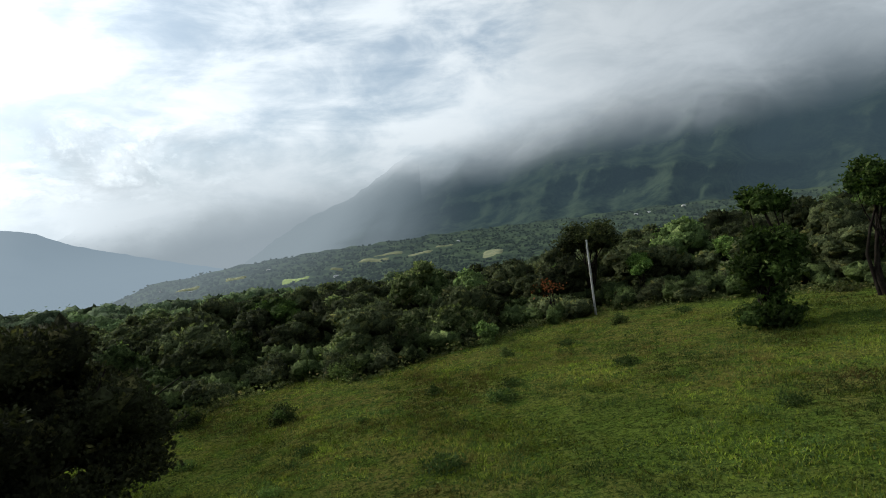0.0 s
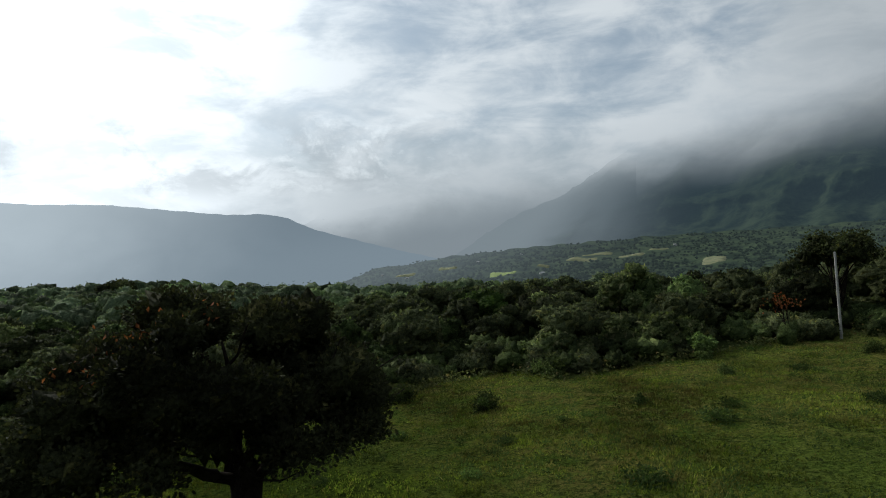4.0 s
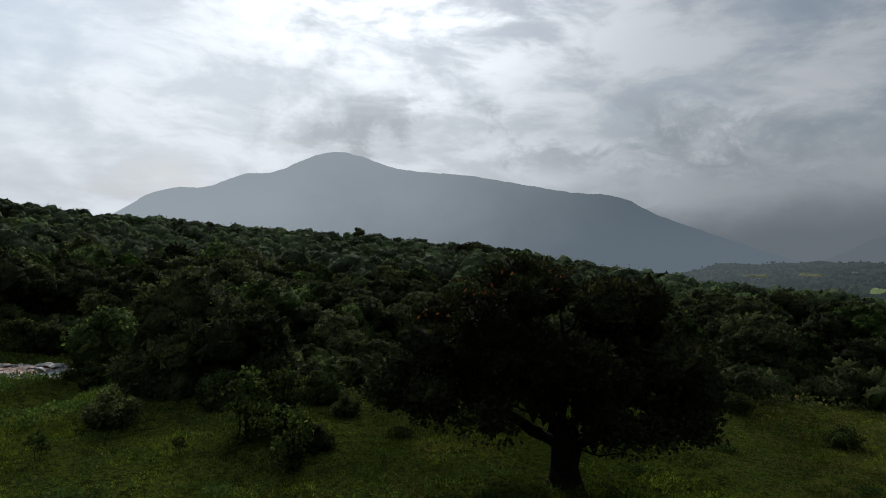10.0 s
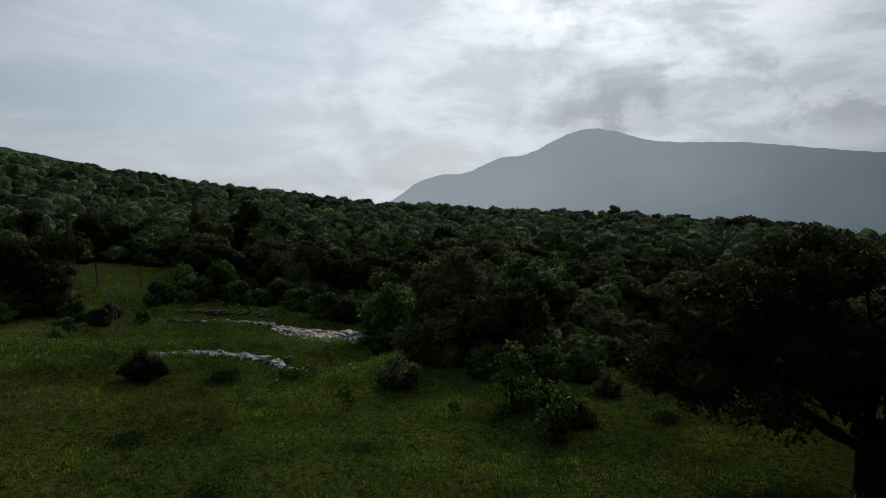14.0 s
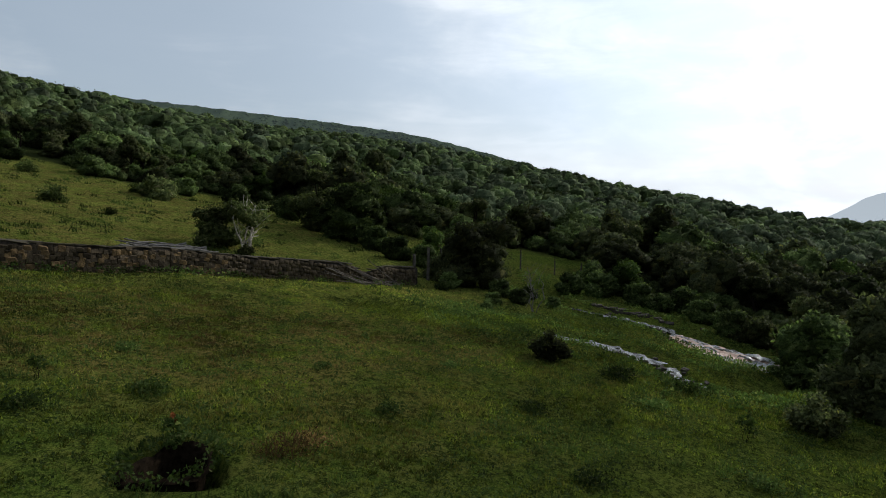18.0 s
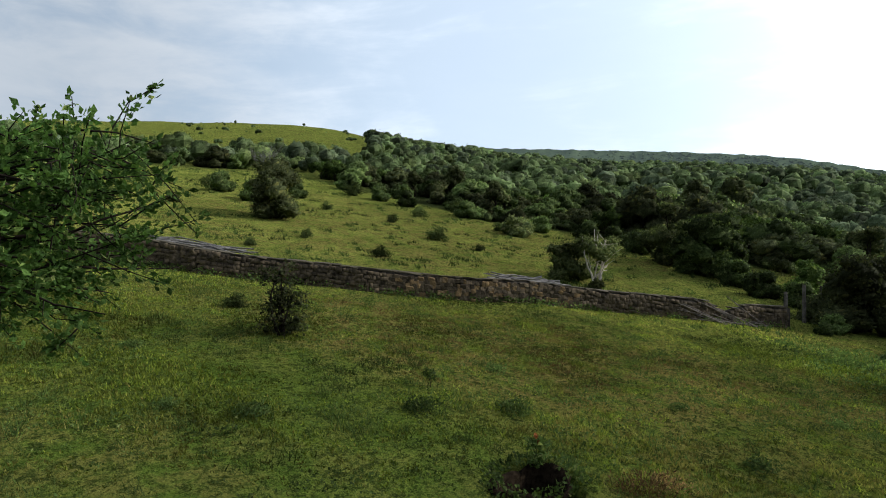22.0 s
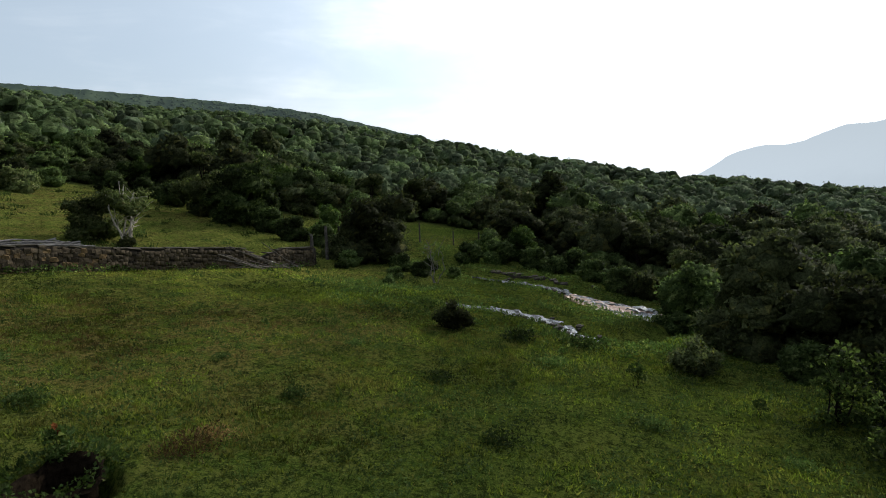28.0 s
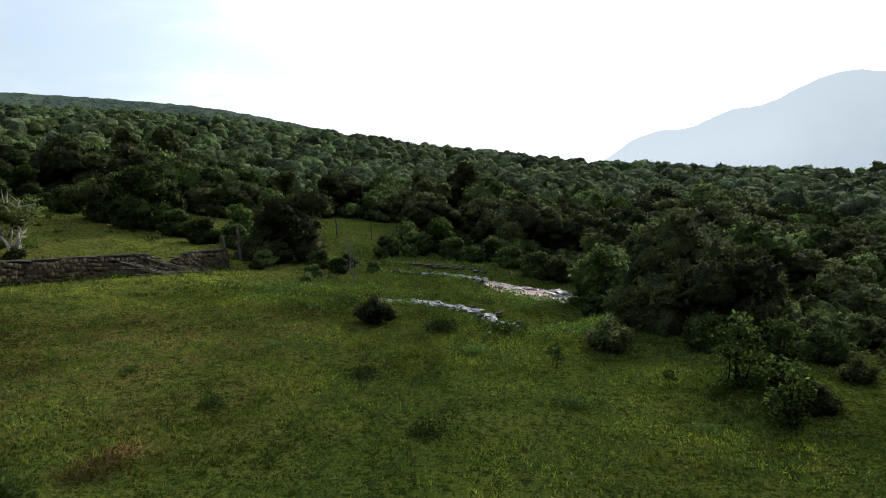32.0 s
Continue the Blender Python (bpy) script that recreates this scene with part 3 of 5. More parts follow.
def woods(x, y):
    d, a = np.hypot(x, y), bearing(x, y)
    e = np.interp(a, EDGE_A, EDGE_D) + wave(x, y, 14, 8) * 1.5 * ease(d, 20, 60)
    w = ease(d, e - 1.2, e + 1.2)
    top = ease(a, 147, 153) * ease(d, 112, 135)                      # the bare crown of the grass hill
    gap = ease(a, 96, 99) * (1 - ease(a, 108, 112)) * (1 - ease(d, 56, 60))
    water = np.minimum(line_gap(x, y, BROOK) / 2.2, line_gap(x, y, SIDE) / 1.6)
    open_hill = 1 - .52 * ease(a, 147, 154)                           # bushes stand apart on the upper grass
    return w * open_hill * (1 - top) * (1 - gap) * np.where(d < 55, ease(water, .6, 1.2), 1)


def ring_sheet(bearings, radii, high, closed=True):
    a, d = np.meshgrid(bearings, radii, indexing="ij")
    x, y = polar(a, d)
    v = np.stack([x, y, high(x, y)], -1).reshape(-1, 3)
    n, m = len(bearings), len(radii)
    i, k = np.meshgrid(np.arange(n if closed else n - 1), np.arange(m - 1), indexing="ij")
    j = (i + 1) % n
    return v, np.stack([i * m + k, i * m + k + 1, j * m + k + 1, j * m + k], -1).reshape(-1, 4)


def pit(x, y):
    """The dug hole in the turf."""
    px, py = polar(137.7, 10.5)
    u, w = (x - px) * .72 + (y - py) * .69, -(x - px) * .69 + (y - py) * .72
    return -1.1 * np.exp(-((u / .62) ** 4 + (w / .66) ** 4))


bearings = np.concatenate([np.arange(-45, 185, .7), np.arange(185, 315, 2.5)])
radii = np.concatenate([[.02, 1.5, 3.5, 5.5], np.arange(7, 45, .3), np.exp(np.linspace(np.log(45.5), np.log(330), 90)), np.exp(np.linspace(np.log(345), np.log(4900), 26))])
land = lambda x, y: ground_z(x, y) + pit(x, y)
gv, gf = ring_sheet(bearings, radii, land)
gme = mesh_of("ground", gv, gf, TURF, True)
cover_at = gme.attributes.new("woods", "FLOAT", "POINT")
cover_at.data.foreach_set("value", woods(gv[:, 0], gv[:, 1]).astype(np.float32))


def dryness(x, y):
    d, a = np.hypot(x, y), bearing(x, y)
    # The last, hilltop term also pales far grass for haze, as if drier.
    worn = np.exp(-((a - 134) / 26) ** 2 - ((d - 19) / 6.5) ** 2) + .55 * np.exp(-((a + 4) / 30) ** 2 - ((d - 25) / 10) ** 2) + 1.0 * np.exp(-((a - 146) / 28) ** 2 - ((d - 50) / 20) ** 2) + .3 * ease(a, 135, 148) * ease(d, 100, 130)
    return np.clip(worn + .25 + .3 * wave(x, y, 11, 19), 0, 1)


dry_at = gme.attributes.new("dry", "FLOAT", "POINT")
dry_at.data.foreach_set("value", dryness(gv[:, 0], gv[:, 1]).astype(np.float32))


def paleness(x, y):
    """How pale and yellow the turf is, by bearing and distance: 0 to 1."""
    d, a = np.hypot(x, y), bearing(x, y)
    here = .20 - .14 * ease(a, 152, 170) * (1 - ease(d, 18, 26)) + .14 * ease(a, 55, 66) * (1 - ease(a, 92, 104)) + .08 * (1 - ease(a, 30, 48)) * ease(a, -32, -14) * ease(d, 12, 18)
    return (1 - .38 * ease(d, 80, 115)) * np.clip(here + ease(a, 98, 122) * (.16 * ease(d, 10, 19) + .60 * ease(d, 24, 31)) * (1 - ease(a, 148, 166) * (1 - ease(d, 18, 27))), 0, 1)


pale_at = gme.attributes.new("pale", "FLOAT", "POINT")
pale_at.data.foreach_set("value", paleness(gv[:, 0], gv[:, 1]).astype(np.float32))
tagged(new("ground", gme), "grazed green turf with bare patches falling to dark scrub", "ground", "", "structure")


# ---- the far slopes ----
def ridge(x, seed, octaves=5):
    """Sharp-crested bumps along one axis, 0 to 1."""
    r = np.random.RandomState(seed)
    s, w = 0, 0
    for k in range(octaves):
        f = 2.0 ** k
        s = s + (1 - np.abs(np.sin(x * f * .5 + r.uniform(0, 6.28) + .6 * np.sin(x * f * .31 + k)))) / f
        w += 1 / f
    return s / w


def slope(name, a0, a1, n, m, rim_a, rim_e, foot_e, foot_d, top_d, folds, seed, mat, label, jag=.0, power=1.0, spurs=0):
    """A hillside between two bearings, from its foot up to a skyline."""
    a, v = np.meshgrid(np.linspace(a0, a1, n), np.linspace(0, 1, m), indexing="ij")
    rim = curve(a, rim_a, rim_e) + jag * (ridge(a * 3.1, seed + 3) - .5)
    e = foot_e + (rim - foot_e) * v
    d = foot_d + (top_d - foot_d) * v ** power
    x, y = polar(a, d)
    z = d * np.tan(np.radians(e))
    lumps = np.array([noise.ridged_multi_fractal(Vector((p / 520 + seed, q / 520, w / 420)), .9, 2.1, 6, 1.0, 2.0) for p, q, w in zip(x.ravel(), y.ravel(), z.ravel())]).reshape(a.shape)
    lumps = lumps / 1.6 - .5
    if spurs:                                             # long spurs that lean down towards the valley's mouth
        lumps = .45 * lumps + spurs * (ridge(a * .16 + 1.5 * v, seed + 5, 4) - .5) + .35 * (ridge(a * .55 + 3 * v, seed + 9, 3) - .5)
    d = d - folds * lumps * np.sin(np.pi * np.clip(v, .03, .97)) ** .7
    x, y = polar(a, d)
    z = d * np.tan(np.radians(e)) + EYE
    vert = np.stack([x, y, z], -1).reshape(-1, 3)
    i, k = np.meshgrid(np.arange(n - 1), np.arange(m - 1), indexing="ij")
    q = np.stack([i * m + k, i * m + k + 1, (i + 1) * m + k + 1, (i + 1) * m + k], -1).reshape(-1, 4)
    return tagged(new(name, mesh_of(name, vert, q, mat, True)), label, "mountain", "", "structure")


# Haze is glow in these materials, stronger on the tableland's sunward side.
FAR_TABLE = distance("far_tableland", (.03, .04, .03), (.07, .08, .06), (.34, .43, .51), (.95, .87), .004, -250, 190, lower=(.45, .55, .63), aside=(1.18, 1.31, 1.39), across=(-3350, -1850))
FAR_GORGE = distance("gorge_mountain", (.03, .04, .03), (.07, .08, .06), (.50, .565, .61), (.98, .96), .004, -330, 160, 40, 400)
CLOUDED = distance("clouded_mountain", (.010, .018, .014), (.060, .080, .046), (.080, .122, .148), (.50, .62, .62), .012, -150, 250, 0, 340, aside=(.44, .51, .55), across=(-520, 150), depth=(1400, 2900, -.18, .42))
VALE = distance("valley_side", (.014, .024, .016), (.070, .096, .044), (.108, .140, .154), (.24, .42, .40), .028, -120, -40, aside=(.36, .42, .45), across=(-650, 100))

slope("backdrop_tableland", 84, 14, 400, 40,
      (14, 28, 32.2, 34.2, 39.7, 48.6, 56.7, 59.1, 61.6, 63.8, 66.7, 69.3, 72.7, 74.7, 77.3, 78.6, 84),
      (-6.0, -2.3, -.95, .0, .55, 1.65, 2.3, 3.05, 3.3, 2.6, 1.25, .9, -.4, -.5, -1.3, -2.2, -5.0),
      -7.5, 3000, 3700, 200, 11, FAR_TABLE, "flat-topped mountain with one rounded peak pale in painted haze", .10)
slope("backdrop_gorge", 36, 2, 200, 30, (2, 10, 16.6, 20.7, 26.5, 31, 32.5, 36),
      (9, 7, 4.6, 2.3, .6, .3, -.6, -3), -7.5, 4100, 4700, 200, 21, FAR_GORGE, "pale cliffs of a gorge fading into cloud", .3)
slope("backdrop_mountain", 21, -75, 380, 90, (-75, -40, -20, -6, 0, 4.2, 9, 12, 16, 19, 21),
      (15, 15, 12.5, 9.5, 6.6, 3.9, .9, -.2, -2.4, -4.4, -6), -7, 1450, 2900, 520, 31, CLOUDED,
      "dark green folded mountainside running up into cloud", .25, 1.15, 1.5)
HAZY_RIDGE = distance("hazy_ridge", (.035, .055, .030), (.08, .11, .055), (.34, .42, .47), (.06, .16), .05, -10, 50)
RIDGE_A = (84, 92.6, 100.5, 108, 114.8, 121, 131, 141, 146.6, 151, 158)
RIDGE_E = tuple(e + float(lean_of(b)) for b, e in zip(RIDGE_A, (-6, -2.2, .1, 1.9, 3.2, 3.75, 4.25, 4.6, 4.9, 5.3, 4.0)))
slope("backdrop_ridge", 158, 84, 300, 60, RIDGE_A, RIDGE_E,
      -7.0, 360, 620, 60, 51, HAZY_RIDGE, "wooded ridge behind the hill in thin painted haze", .15)
VALE_A = (-75, -45, -25, -10, 4, 12, 18.7, 22.9, 26.6, 29.5, 31, 34)
VALE_E = (.5, -.3, -1.5, -2.4, -3.2, -3.7, -4.25, -4.8, -5.2, -6.4, -7.3, -9)


def vale_point(a, v):
    e = -10 + (curve(a, VALE_A, VALE_E) + 10) * v
    d = 420 + 1080 * v ** 1.3
    x, y = polar(a, d)
    return np.stack([x, y, d * np.tan(np.radians(e)) + EYE + 2.5 * wave(x, y, 90, 7) + 1.2 * wave(x, y, 35, 9)], -1)


a, v = np.meshgrid(np.linspace(34, -75, 300), np.linspace(0, 1, 90), indexing="ij")
i, k = np.meshgrid(np.arange(299), np.arange(89), indexing="ij")
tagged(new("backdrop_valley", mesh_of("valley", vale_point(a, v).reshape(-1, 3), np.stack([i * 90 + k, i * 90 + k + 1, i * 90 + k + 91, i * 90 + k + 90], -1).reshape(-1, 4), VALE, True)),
       "wooded valley side with small fields in thin painted haze", "hillside", "", "structure")

# ---- woods on the far hillside and along the valley: too many to count ----


def scatter(r, step, a0, a1, d0, d1, keep):
    """Jittered places on a grid, kept by a rule."""
    g = np.arange(-d1, d1, step)
    x, y = [q.ravel() for q in np.meshgrid(g, g)]
    x, y = x + r.uniform(-.48, .48, x.shape) * step, y + r.uniform(-.48, .48, y.shape) * step
    d, b = np.hypot(x, y), bearing(x, y)
    ok = (d > d0) & (d < d1) & (b > a0) & (b < a1)
    x, y = x[ok], y[ok]
    ok = keep(x, y) > r.uniform(.15, .85, x.shape)
    return x[ok], y[ok]


def canopy(r, x, y, z, wide, tall, leaves, size, lobes=4, k=7, rings=(-.25, .3, .75, 1.15), loose=.6):
    """Massed crowns, each of a few knobbly lobes set over with small leaves; gives the mesh and which crown each vertex is of."""
    n = len(x)
    a = np.arange(lobes) * 2 * np.pi / max(lobes - 1, 1) + r.uniform(0, 6.28, (n, 1)) + r.uniform(-.4, .4, (n, lobes))
    off = r.uniform(.42, .66, (n, lobes))
    off[:, 0] = .12
    up = r.uniform(.30, .52, (n, lobes))
    up[:, 0] = r.uniform(.50, .64, n)
    rad = r.uniform(.40, .60, (n, lobes))
    L = np.stack([x[:, None] + np.cos(a) * off * wide[:, None], y[:, None] + np.sin(a) * off * wide[:, None], z[:, None] + up * tall[:, None],
                  rad * wide[:, None], np.minimum(rad * 1.0 * wide[:, None], (.97 - up) * tall[:, None])], -1).reshape(-1, 5)
    bv, bf = shag(r, *masses(r, L * (1, 1, 1, .92, .92), k, rings, .17), .8)
    per = leaves // lobes
    d = r.normal(0, 1, (n * lobes, per, 3))
    d /= np.linalg.norm(d, axis=2)[..., None]
    d[..., 2] = np.abs(d[..., 2]) * 1.2 - .2
    bump = 1 + .16 * np.sin(d[..., 0] * 5 + L[:, None, 0] * 9) * np.sin(d[..., 1] * 5 + L[:, None, 1] * 7)
    w = (r.uniform(.86, 1.18, bump.shape) * bump)[..., None]
    p = (L[:, None, :3] + d * w * L[:, None, [3, 3, 4]]).reshape(-1, 3)
    lv, lf = sprig_tris(r, p, d.reshape(-1, 3), np.repeat(size, lobes * per)[:, None], loose)
    owner = np.concatenate([np.repeat(np.arange(n), len(bv) // n), np.repeat(np.arange(n), lobes * per * 3)])
    return (*join([(bv, bf), (lv, lf)]), owner)


def leafy(name, made, mat, tints=None):
    """tints: how pale each crown is."""
    me = mesh_of(name, made[0], made[1], mat)
    if tints is not None:
        tint = me.attributes.new("tint", "FLOAT", "POINT")
        tint.data.foreach_set("value", tints[made[2]].astype(np.float32))
    return me


r = np.random.RandomState(5)
MASSED = (("dark_woods", FAR_DARK, "dark scrub trees massed over the hillside"), ("green_woods", FAR_LEAF, "dense green scrub woodland covering the hillside"), ("pale_woods", FAR_PALE, "paler olive trees scattered through the hillside woods"))
made = {name: [] for name, *_ in MASSED}
for step, d0, d1, lobes, leaves, k, rings in ((3.5, 66, 128, 4, 150, 6, (-.25, .35, .95)), (4.7, 128, 325, 3, 36, 6, (-.1, .7))):
    x, y = scatter(r, step, -42, 182, d0, d1, lambda x, y: woods(x, y) * (np.hypot(x, y) > 66 + 27 * ease(bearing(x, y), 112, 122)) * (np.hypot(x, y) < curve(bearing(x, y), CREST_A, CREST_D) + 22))
    d = np.hypot(x, y)
    sz = np.clip(r.lognormal(-.28, .34, len(x)), .38, 1.25) * (1 + .25 * (d > 128))
    # Backlit bearings get mostly dark-leaved crowns: their shade is put into leaf colour.
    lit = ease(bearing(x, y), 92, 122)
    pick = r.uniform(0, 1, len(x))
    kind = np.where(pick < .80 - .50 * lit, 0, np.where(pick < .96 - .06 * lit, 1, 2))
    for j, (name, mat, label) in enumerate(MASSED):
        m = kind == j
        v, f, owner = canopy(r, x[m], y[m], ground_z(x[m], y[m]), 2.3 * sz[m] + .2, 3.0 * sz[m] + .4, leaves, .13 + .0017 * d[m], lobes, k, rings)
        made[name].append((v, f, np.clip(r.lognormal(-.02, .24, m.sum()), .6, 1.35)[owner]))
for name, mat, label in MASSED:
    v, f = join([q[:2] for q in made[name]])
    me = mesh_of(name, v, f, mat)
    me.attributes.new("tint", "FLOAT", "POINT").data.foreach_set("value", np.concatenate([q[2] for q in made[name]]).astype(np.float32))
    tagged(new(name, me), label, "woods", "", "stuff")
x, y = scatter(r, 6, 146, 182, 110, 318, lambda x, y: (1 - woods(x, y)) * (.20 + .22 * wave(x, y, 38, 4)))
sz = r.uniform(.2, .75, len(x)) ** 1.3
tagged(new("hilltop_scrub", leafy("hilltop_scrub", canopy(r, x, y, ground_z(x, y), 1.6 * sz, 2.0 * sz, 40, .14 * sz + .12, 3), FAR_LEAF, r.uniform(.5, 1.2, len(x)))),
       "scattered low bushes on the grassy hilltop", "scrub", "", "stuff")
n = 6000
b, q = r.uniform(90, 154, n), r.uniform(.62, .992, n)
d = 360 + 260 * q
z = d * np.tan(np.radians(-7.0 + (curve(b, RIDGE_A, RIDGE_E) + 7.0) * q)) + EYE
x, y = polar(b, d)
sz = r.uniform(.5, 1.25, n)
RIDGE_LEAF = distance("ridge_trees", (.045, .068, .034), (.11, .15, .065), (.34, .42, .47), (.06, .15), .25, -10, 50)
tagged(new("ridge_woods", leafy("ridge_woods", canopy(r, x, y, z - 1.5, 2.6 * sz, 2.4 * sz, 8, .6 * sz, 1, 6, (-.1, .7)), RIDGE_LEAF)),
       "small trees over the hazy ridge", "woods", "", "stuff")
# bearing and height on the valley side: from, to
FIELDS = ((15.7, 13.1, .60, .67), (8.6, 5.6, .745, .78), (7.2, 4.2, .80, .825), (4.0, 1.4, .755, .78), (1.2, -.6, .82, .84), (11.2, 10.0, .70, .725), (-3.2, -5.2, .62, .70), (20.5, 18.6, .80, .83), (24.6, 22.6, .78, .81))
n = 7600
b, v = r.uniform(-44, 32, n), r.uniform(.12, .98, n) ** .8
free = np.ones(n, bool)
for a0, a1, v0, v1 in FIELDS:
    free &= ~((b < a0 + .3) & (b > a1 - .5) & (v > v0 - .035) & (v < v1 + .004))
b, v = b[free], v[free]
n = len(b)
p = vale_point(b, v)
sz = r.uniform(.6, 1.5, n)
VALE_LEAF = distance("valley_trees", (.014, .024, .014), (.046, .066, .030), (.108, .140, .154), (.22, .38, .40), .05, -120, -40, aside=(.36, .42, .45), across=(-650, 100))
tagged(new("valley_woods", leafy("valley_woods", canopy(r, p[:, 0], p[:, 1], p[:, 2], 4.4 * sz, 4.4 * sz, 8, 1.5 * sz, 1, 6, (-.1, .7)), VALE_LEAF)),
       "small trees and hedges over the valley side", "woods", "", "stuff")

# ---- fields and houses across the valley ----


def field(a0, a1, v0, v1, mat, label, skew=0.0):
    """A field that lies on the valley side, with a bank at its edge."""
    s, t = np.meshgrid(np.linspace(0, 1, 9), np.linspace(0, 1, 6), indexing="ij")
    p = vale_point(a0 + (a1 - a0) * s + skew * t, v0 + (v1 - v0) * t)
    p[..., 2] += 1.6 - 2.6 * ((s == 0) | (s == 1) | (t == 0) | (t == 1))
    i, k = np.meshgrid(np.arange(8), np.arange(5), indexing="ij")
    me = mesh_of("field", p.reshape(-1, 3), np.stack([i * 6 + k, i * 6 + k + 1, i * 6 + k + 7, i * 6 + k + 6], -1).reshape(-1, 4), mat, True)
    tagged(new("field", me), label, "field", "fields across the valley", "structure")


for j, (a0, a1, v0, v1) in enumerate(FIELDS):
    field(a0, a1, v0, v1, FIELD_DRY if j else FIELD_GREEN, "pale stubble field across the valley" if j else "bright green mown field across the valley", -.2)


def house_meshes():
    bm = bmesh.new()
    bmesh.ops.create_cube(bm, size=1, matrix=Matrix.Translation((0, 0, 1.4)) @ Matrix.Diagonal((9, 6, 2.8, 1)))
    walls = bm_mesh("wall", bm, PALE_WALL)
    bm = bmesh.new()
    pts = [bm.verts.new(q) for q in ((-5, -3.5, 2.8), (5, -3.5, 2.8), (5, 3.5, 2.8), (-5, 3.5, 2.8), (-5, 0, 4.4), (5, 0, 4.4))]
    for q in ((0, 1, 5, 4), (2, 3, 4, 5), (1, 2, 5), (3, 0, 4), (3, 2, 1, 0)):
        bm.faces.new([pts[j] for j in q])
    return walls, bm_mesh("roof", bm, TIN)


walls, roof = house_meshes()
for a, v, turn in ((27.2, .62, .3), (25.6, .80, 1), (23.4, .74, .6), (19.2, .55, .2), (10.6, .60, .9), (-1.2, .86, .4), (2.2, .58, 1.2), (16.6, .84, .5), (-17.5, .93, .2), (-18.6, .95, .7), (-21.5, .96, .4), (12.4, .9, .1)):
    p = vale_point(np.float64(a), np.float64(v))
    h = thing("house", p + np.array([0, 0, .6]), "small pale house with a tin roof across the valley", "house", "houses across the valley", "", turn, .85)
    part("wall", walls, h)
    part("roof", roof, h)

# ---- undergrowth below the nearer woods ----
x, y = scatter(r, 1.55, -41, 140, 21, 70, woods)
sz = r.uniform(.5, 1.15, len(x))
tagged(new("undergrowth", leafy("undergrowth", canopy(r, x, y, ground_z(x, y), 1.05 * sz, 1.0 * sz, 90, np.full(len(x), .095), 3, 6, (-.1, .6)), UNDER_LEAF)),
       "tangled green undergrowth beneath the scrub trees", "undergrowth", "", "stuff")

# ---- woods round the turf: each tree and bush by itself ----
RECIPES = (
    ("round_scrub_bush", "bush", "dense rounded dark green scrub bush", 101, 2.3, 1.75, 7, .05, 4, .05, WOOD_LEAF),
    ("scrub_bush", "bush", "spreading olive green scrub bush", 102, 1.9, 1.9, 8, .03, 5, .045, OLIVE_LEAF),
    ("dark_scrub_tree", "tree", "small dark leafy tree with several stems", 103, 3.7, 1.9, 9, .14, 3, .08, DARK_LEAF),
    ("broad_scrub_tree", "tree", "broad-crowned green scrub tree", 104, 3.4, 2.3, 10, .12, 3, .08, WOOD_LEAF),
    ("young_tree", "tree", "light green young tree with an open crown", 105, 3.2, 1.5, 8, .18, 2, .07, FRESH_LEAF),
    ("low_scrub_bush", "bush", "low tangled green bush among taller scrub", 106, 1.5, 1.6, 7, .02, 5, .04, WOOD_LEAF),
    ("dark_scrub_bush", "bush", "low dense bush of dark small leaves", 108, 1.8, 1.7, 8, .03, 5, .045, DARK_LEAF),
    ("slender_tree", "tree", "tall slender grey-green tree", 107, 4.3, 1.5, 9, .22, 2, .09, OLIVE_LEAF),
)
# close ones with fine leaves, those further back with coarser sprays, hillside ones coarser still
KINDS = []
for leaves, leaf, more in ((1900, .100, 0), (900, .165, 50), (560, .23, 90)):
    for name, category, label, seed, tall, wide, lobes, skirt, stems, thick, mat in RECIPES:
        KINDS.append((name, category, label, plant(seed + more, tall, wide, lobes, int(leaves * wide / 1.8), leaf, skirt, stems, thick, mat)))
models = []
r = np.random.RandomState(9)
x, y = scatter(r, 2.75, -40, 182, 21, 100, lambda x, y: woods(x, y) * (np.hypot(x, y) < 68 + 27 * ease(bearing(x, y), 112, 122)))
d, b = np.hypot(x, y), bearing(x, y)
edge = np.interp(b, EDGE_A, EDGE_D)
for px, py, pd, pb, pe in zip(x, y, d, b, edge):
    at_edge = pd < pe + 3.5
    k = r.choice(8, p=(.24, .22, .04, .04, .08, .24, .12, .02) if at_edge else (.16, .16, .20, .18, .06, .10, .08, .06))
    # Dark-leaved kinds stand in for cloud shadow and backlight on this scrub.
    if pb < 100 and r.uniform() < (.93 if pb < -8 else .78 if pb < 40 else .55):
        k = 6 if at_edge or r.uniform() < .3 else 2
    k += 0 if pd < pe + 6.5 and pd < 44 else 8 if pd < 62 else 16
    s = r.uniform(.62, 1.0) if at_edge else r.uniform(.75, 1.2)
    if -40 < pb < -16 and not at_edge:
        s *= 1.15
    if 24 < pb < 66:
        s *= .85
    if 66 < pb < 126 and not at_edge and k % 8 in (2, 3, 4, 7):
        s *= r.uniform(1.1, 1.5)
    pose_here = Matrix.LocRotScale((px, py, float(ground_z(px, py)) - .05), Euler((0, 0, r.uniform(0, 6.28))), (s, s, s * r.uniform(.85, 1.12)))
    name, category, label, meshes = KINDS[k]
    first = next((o for n, o in models if n == k), None)
    if first is None:
        first = grow(name, meshes, (px, py, 0), label, category, "scrub round the pasture")
        first.matrix_world = pose_here
        models.append((k, first))
    else:
        made = copy_thing(first, pose_here)
        made.scale = (s, s, s * r.uniform(.85, 1.12))

# ---- the spreading tree on the slope ----


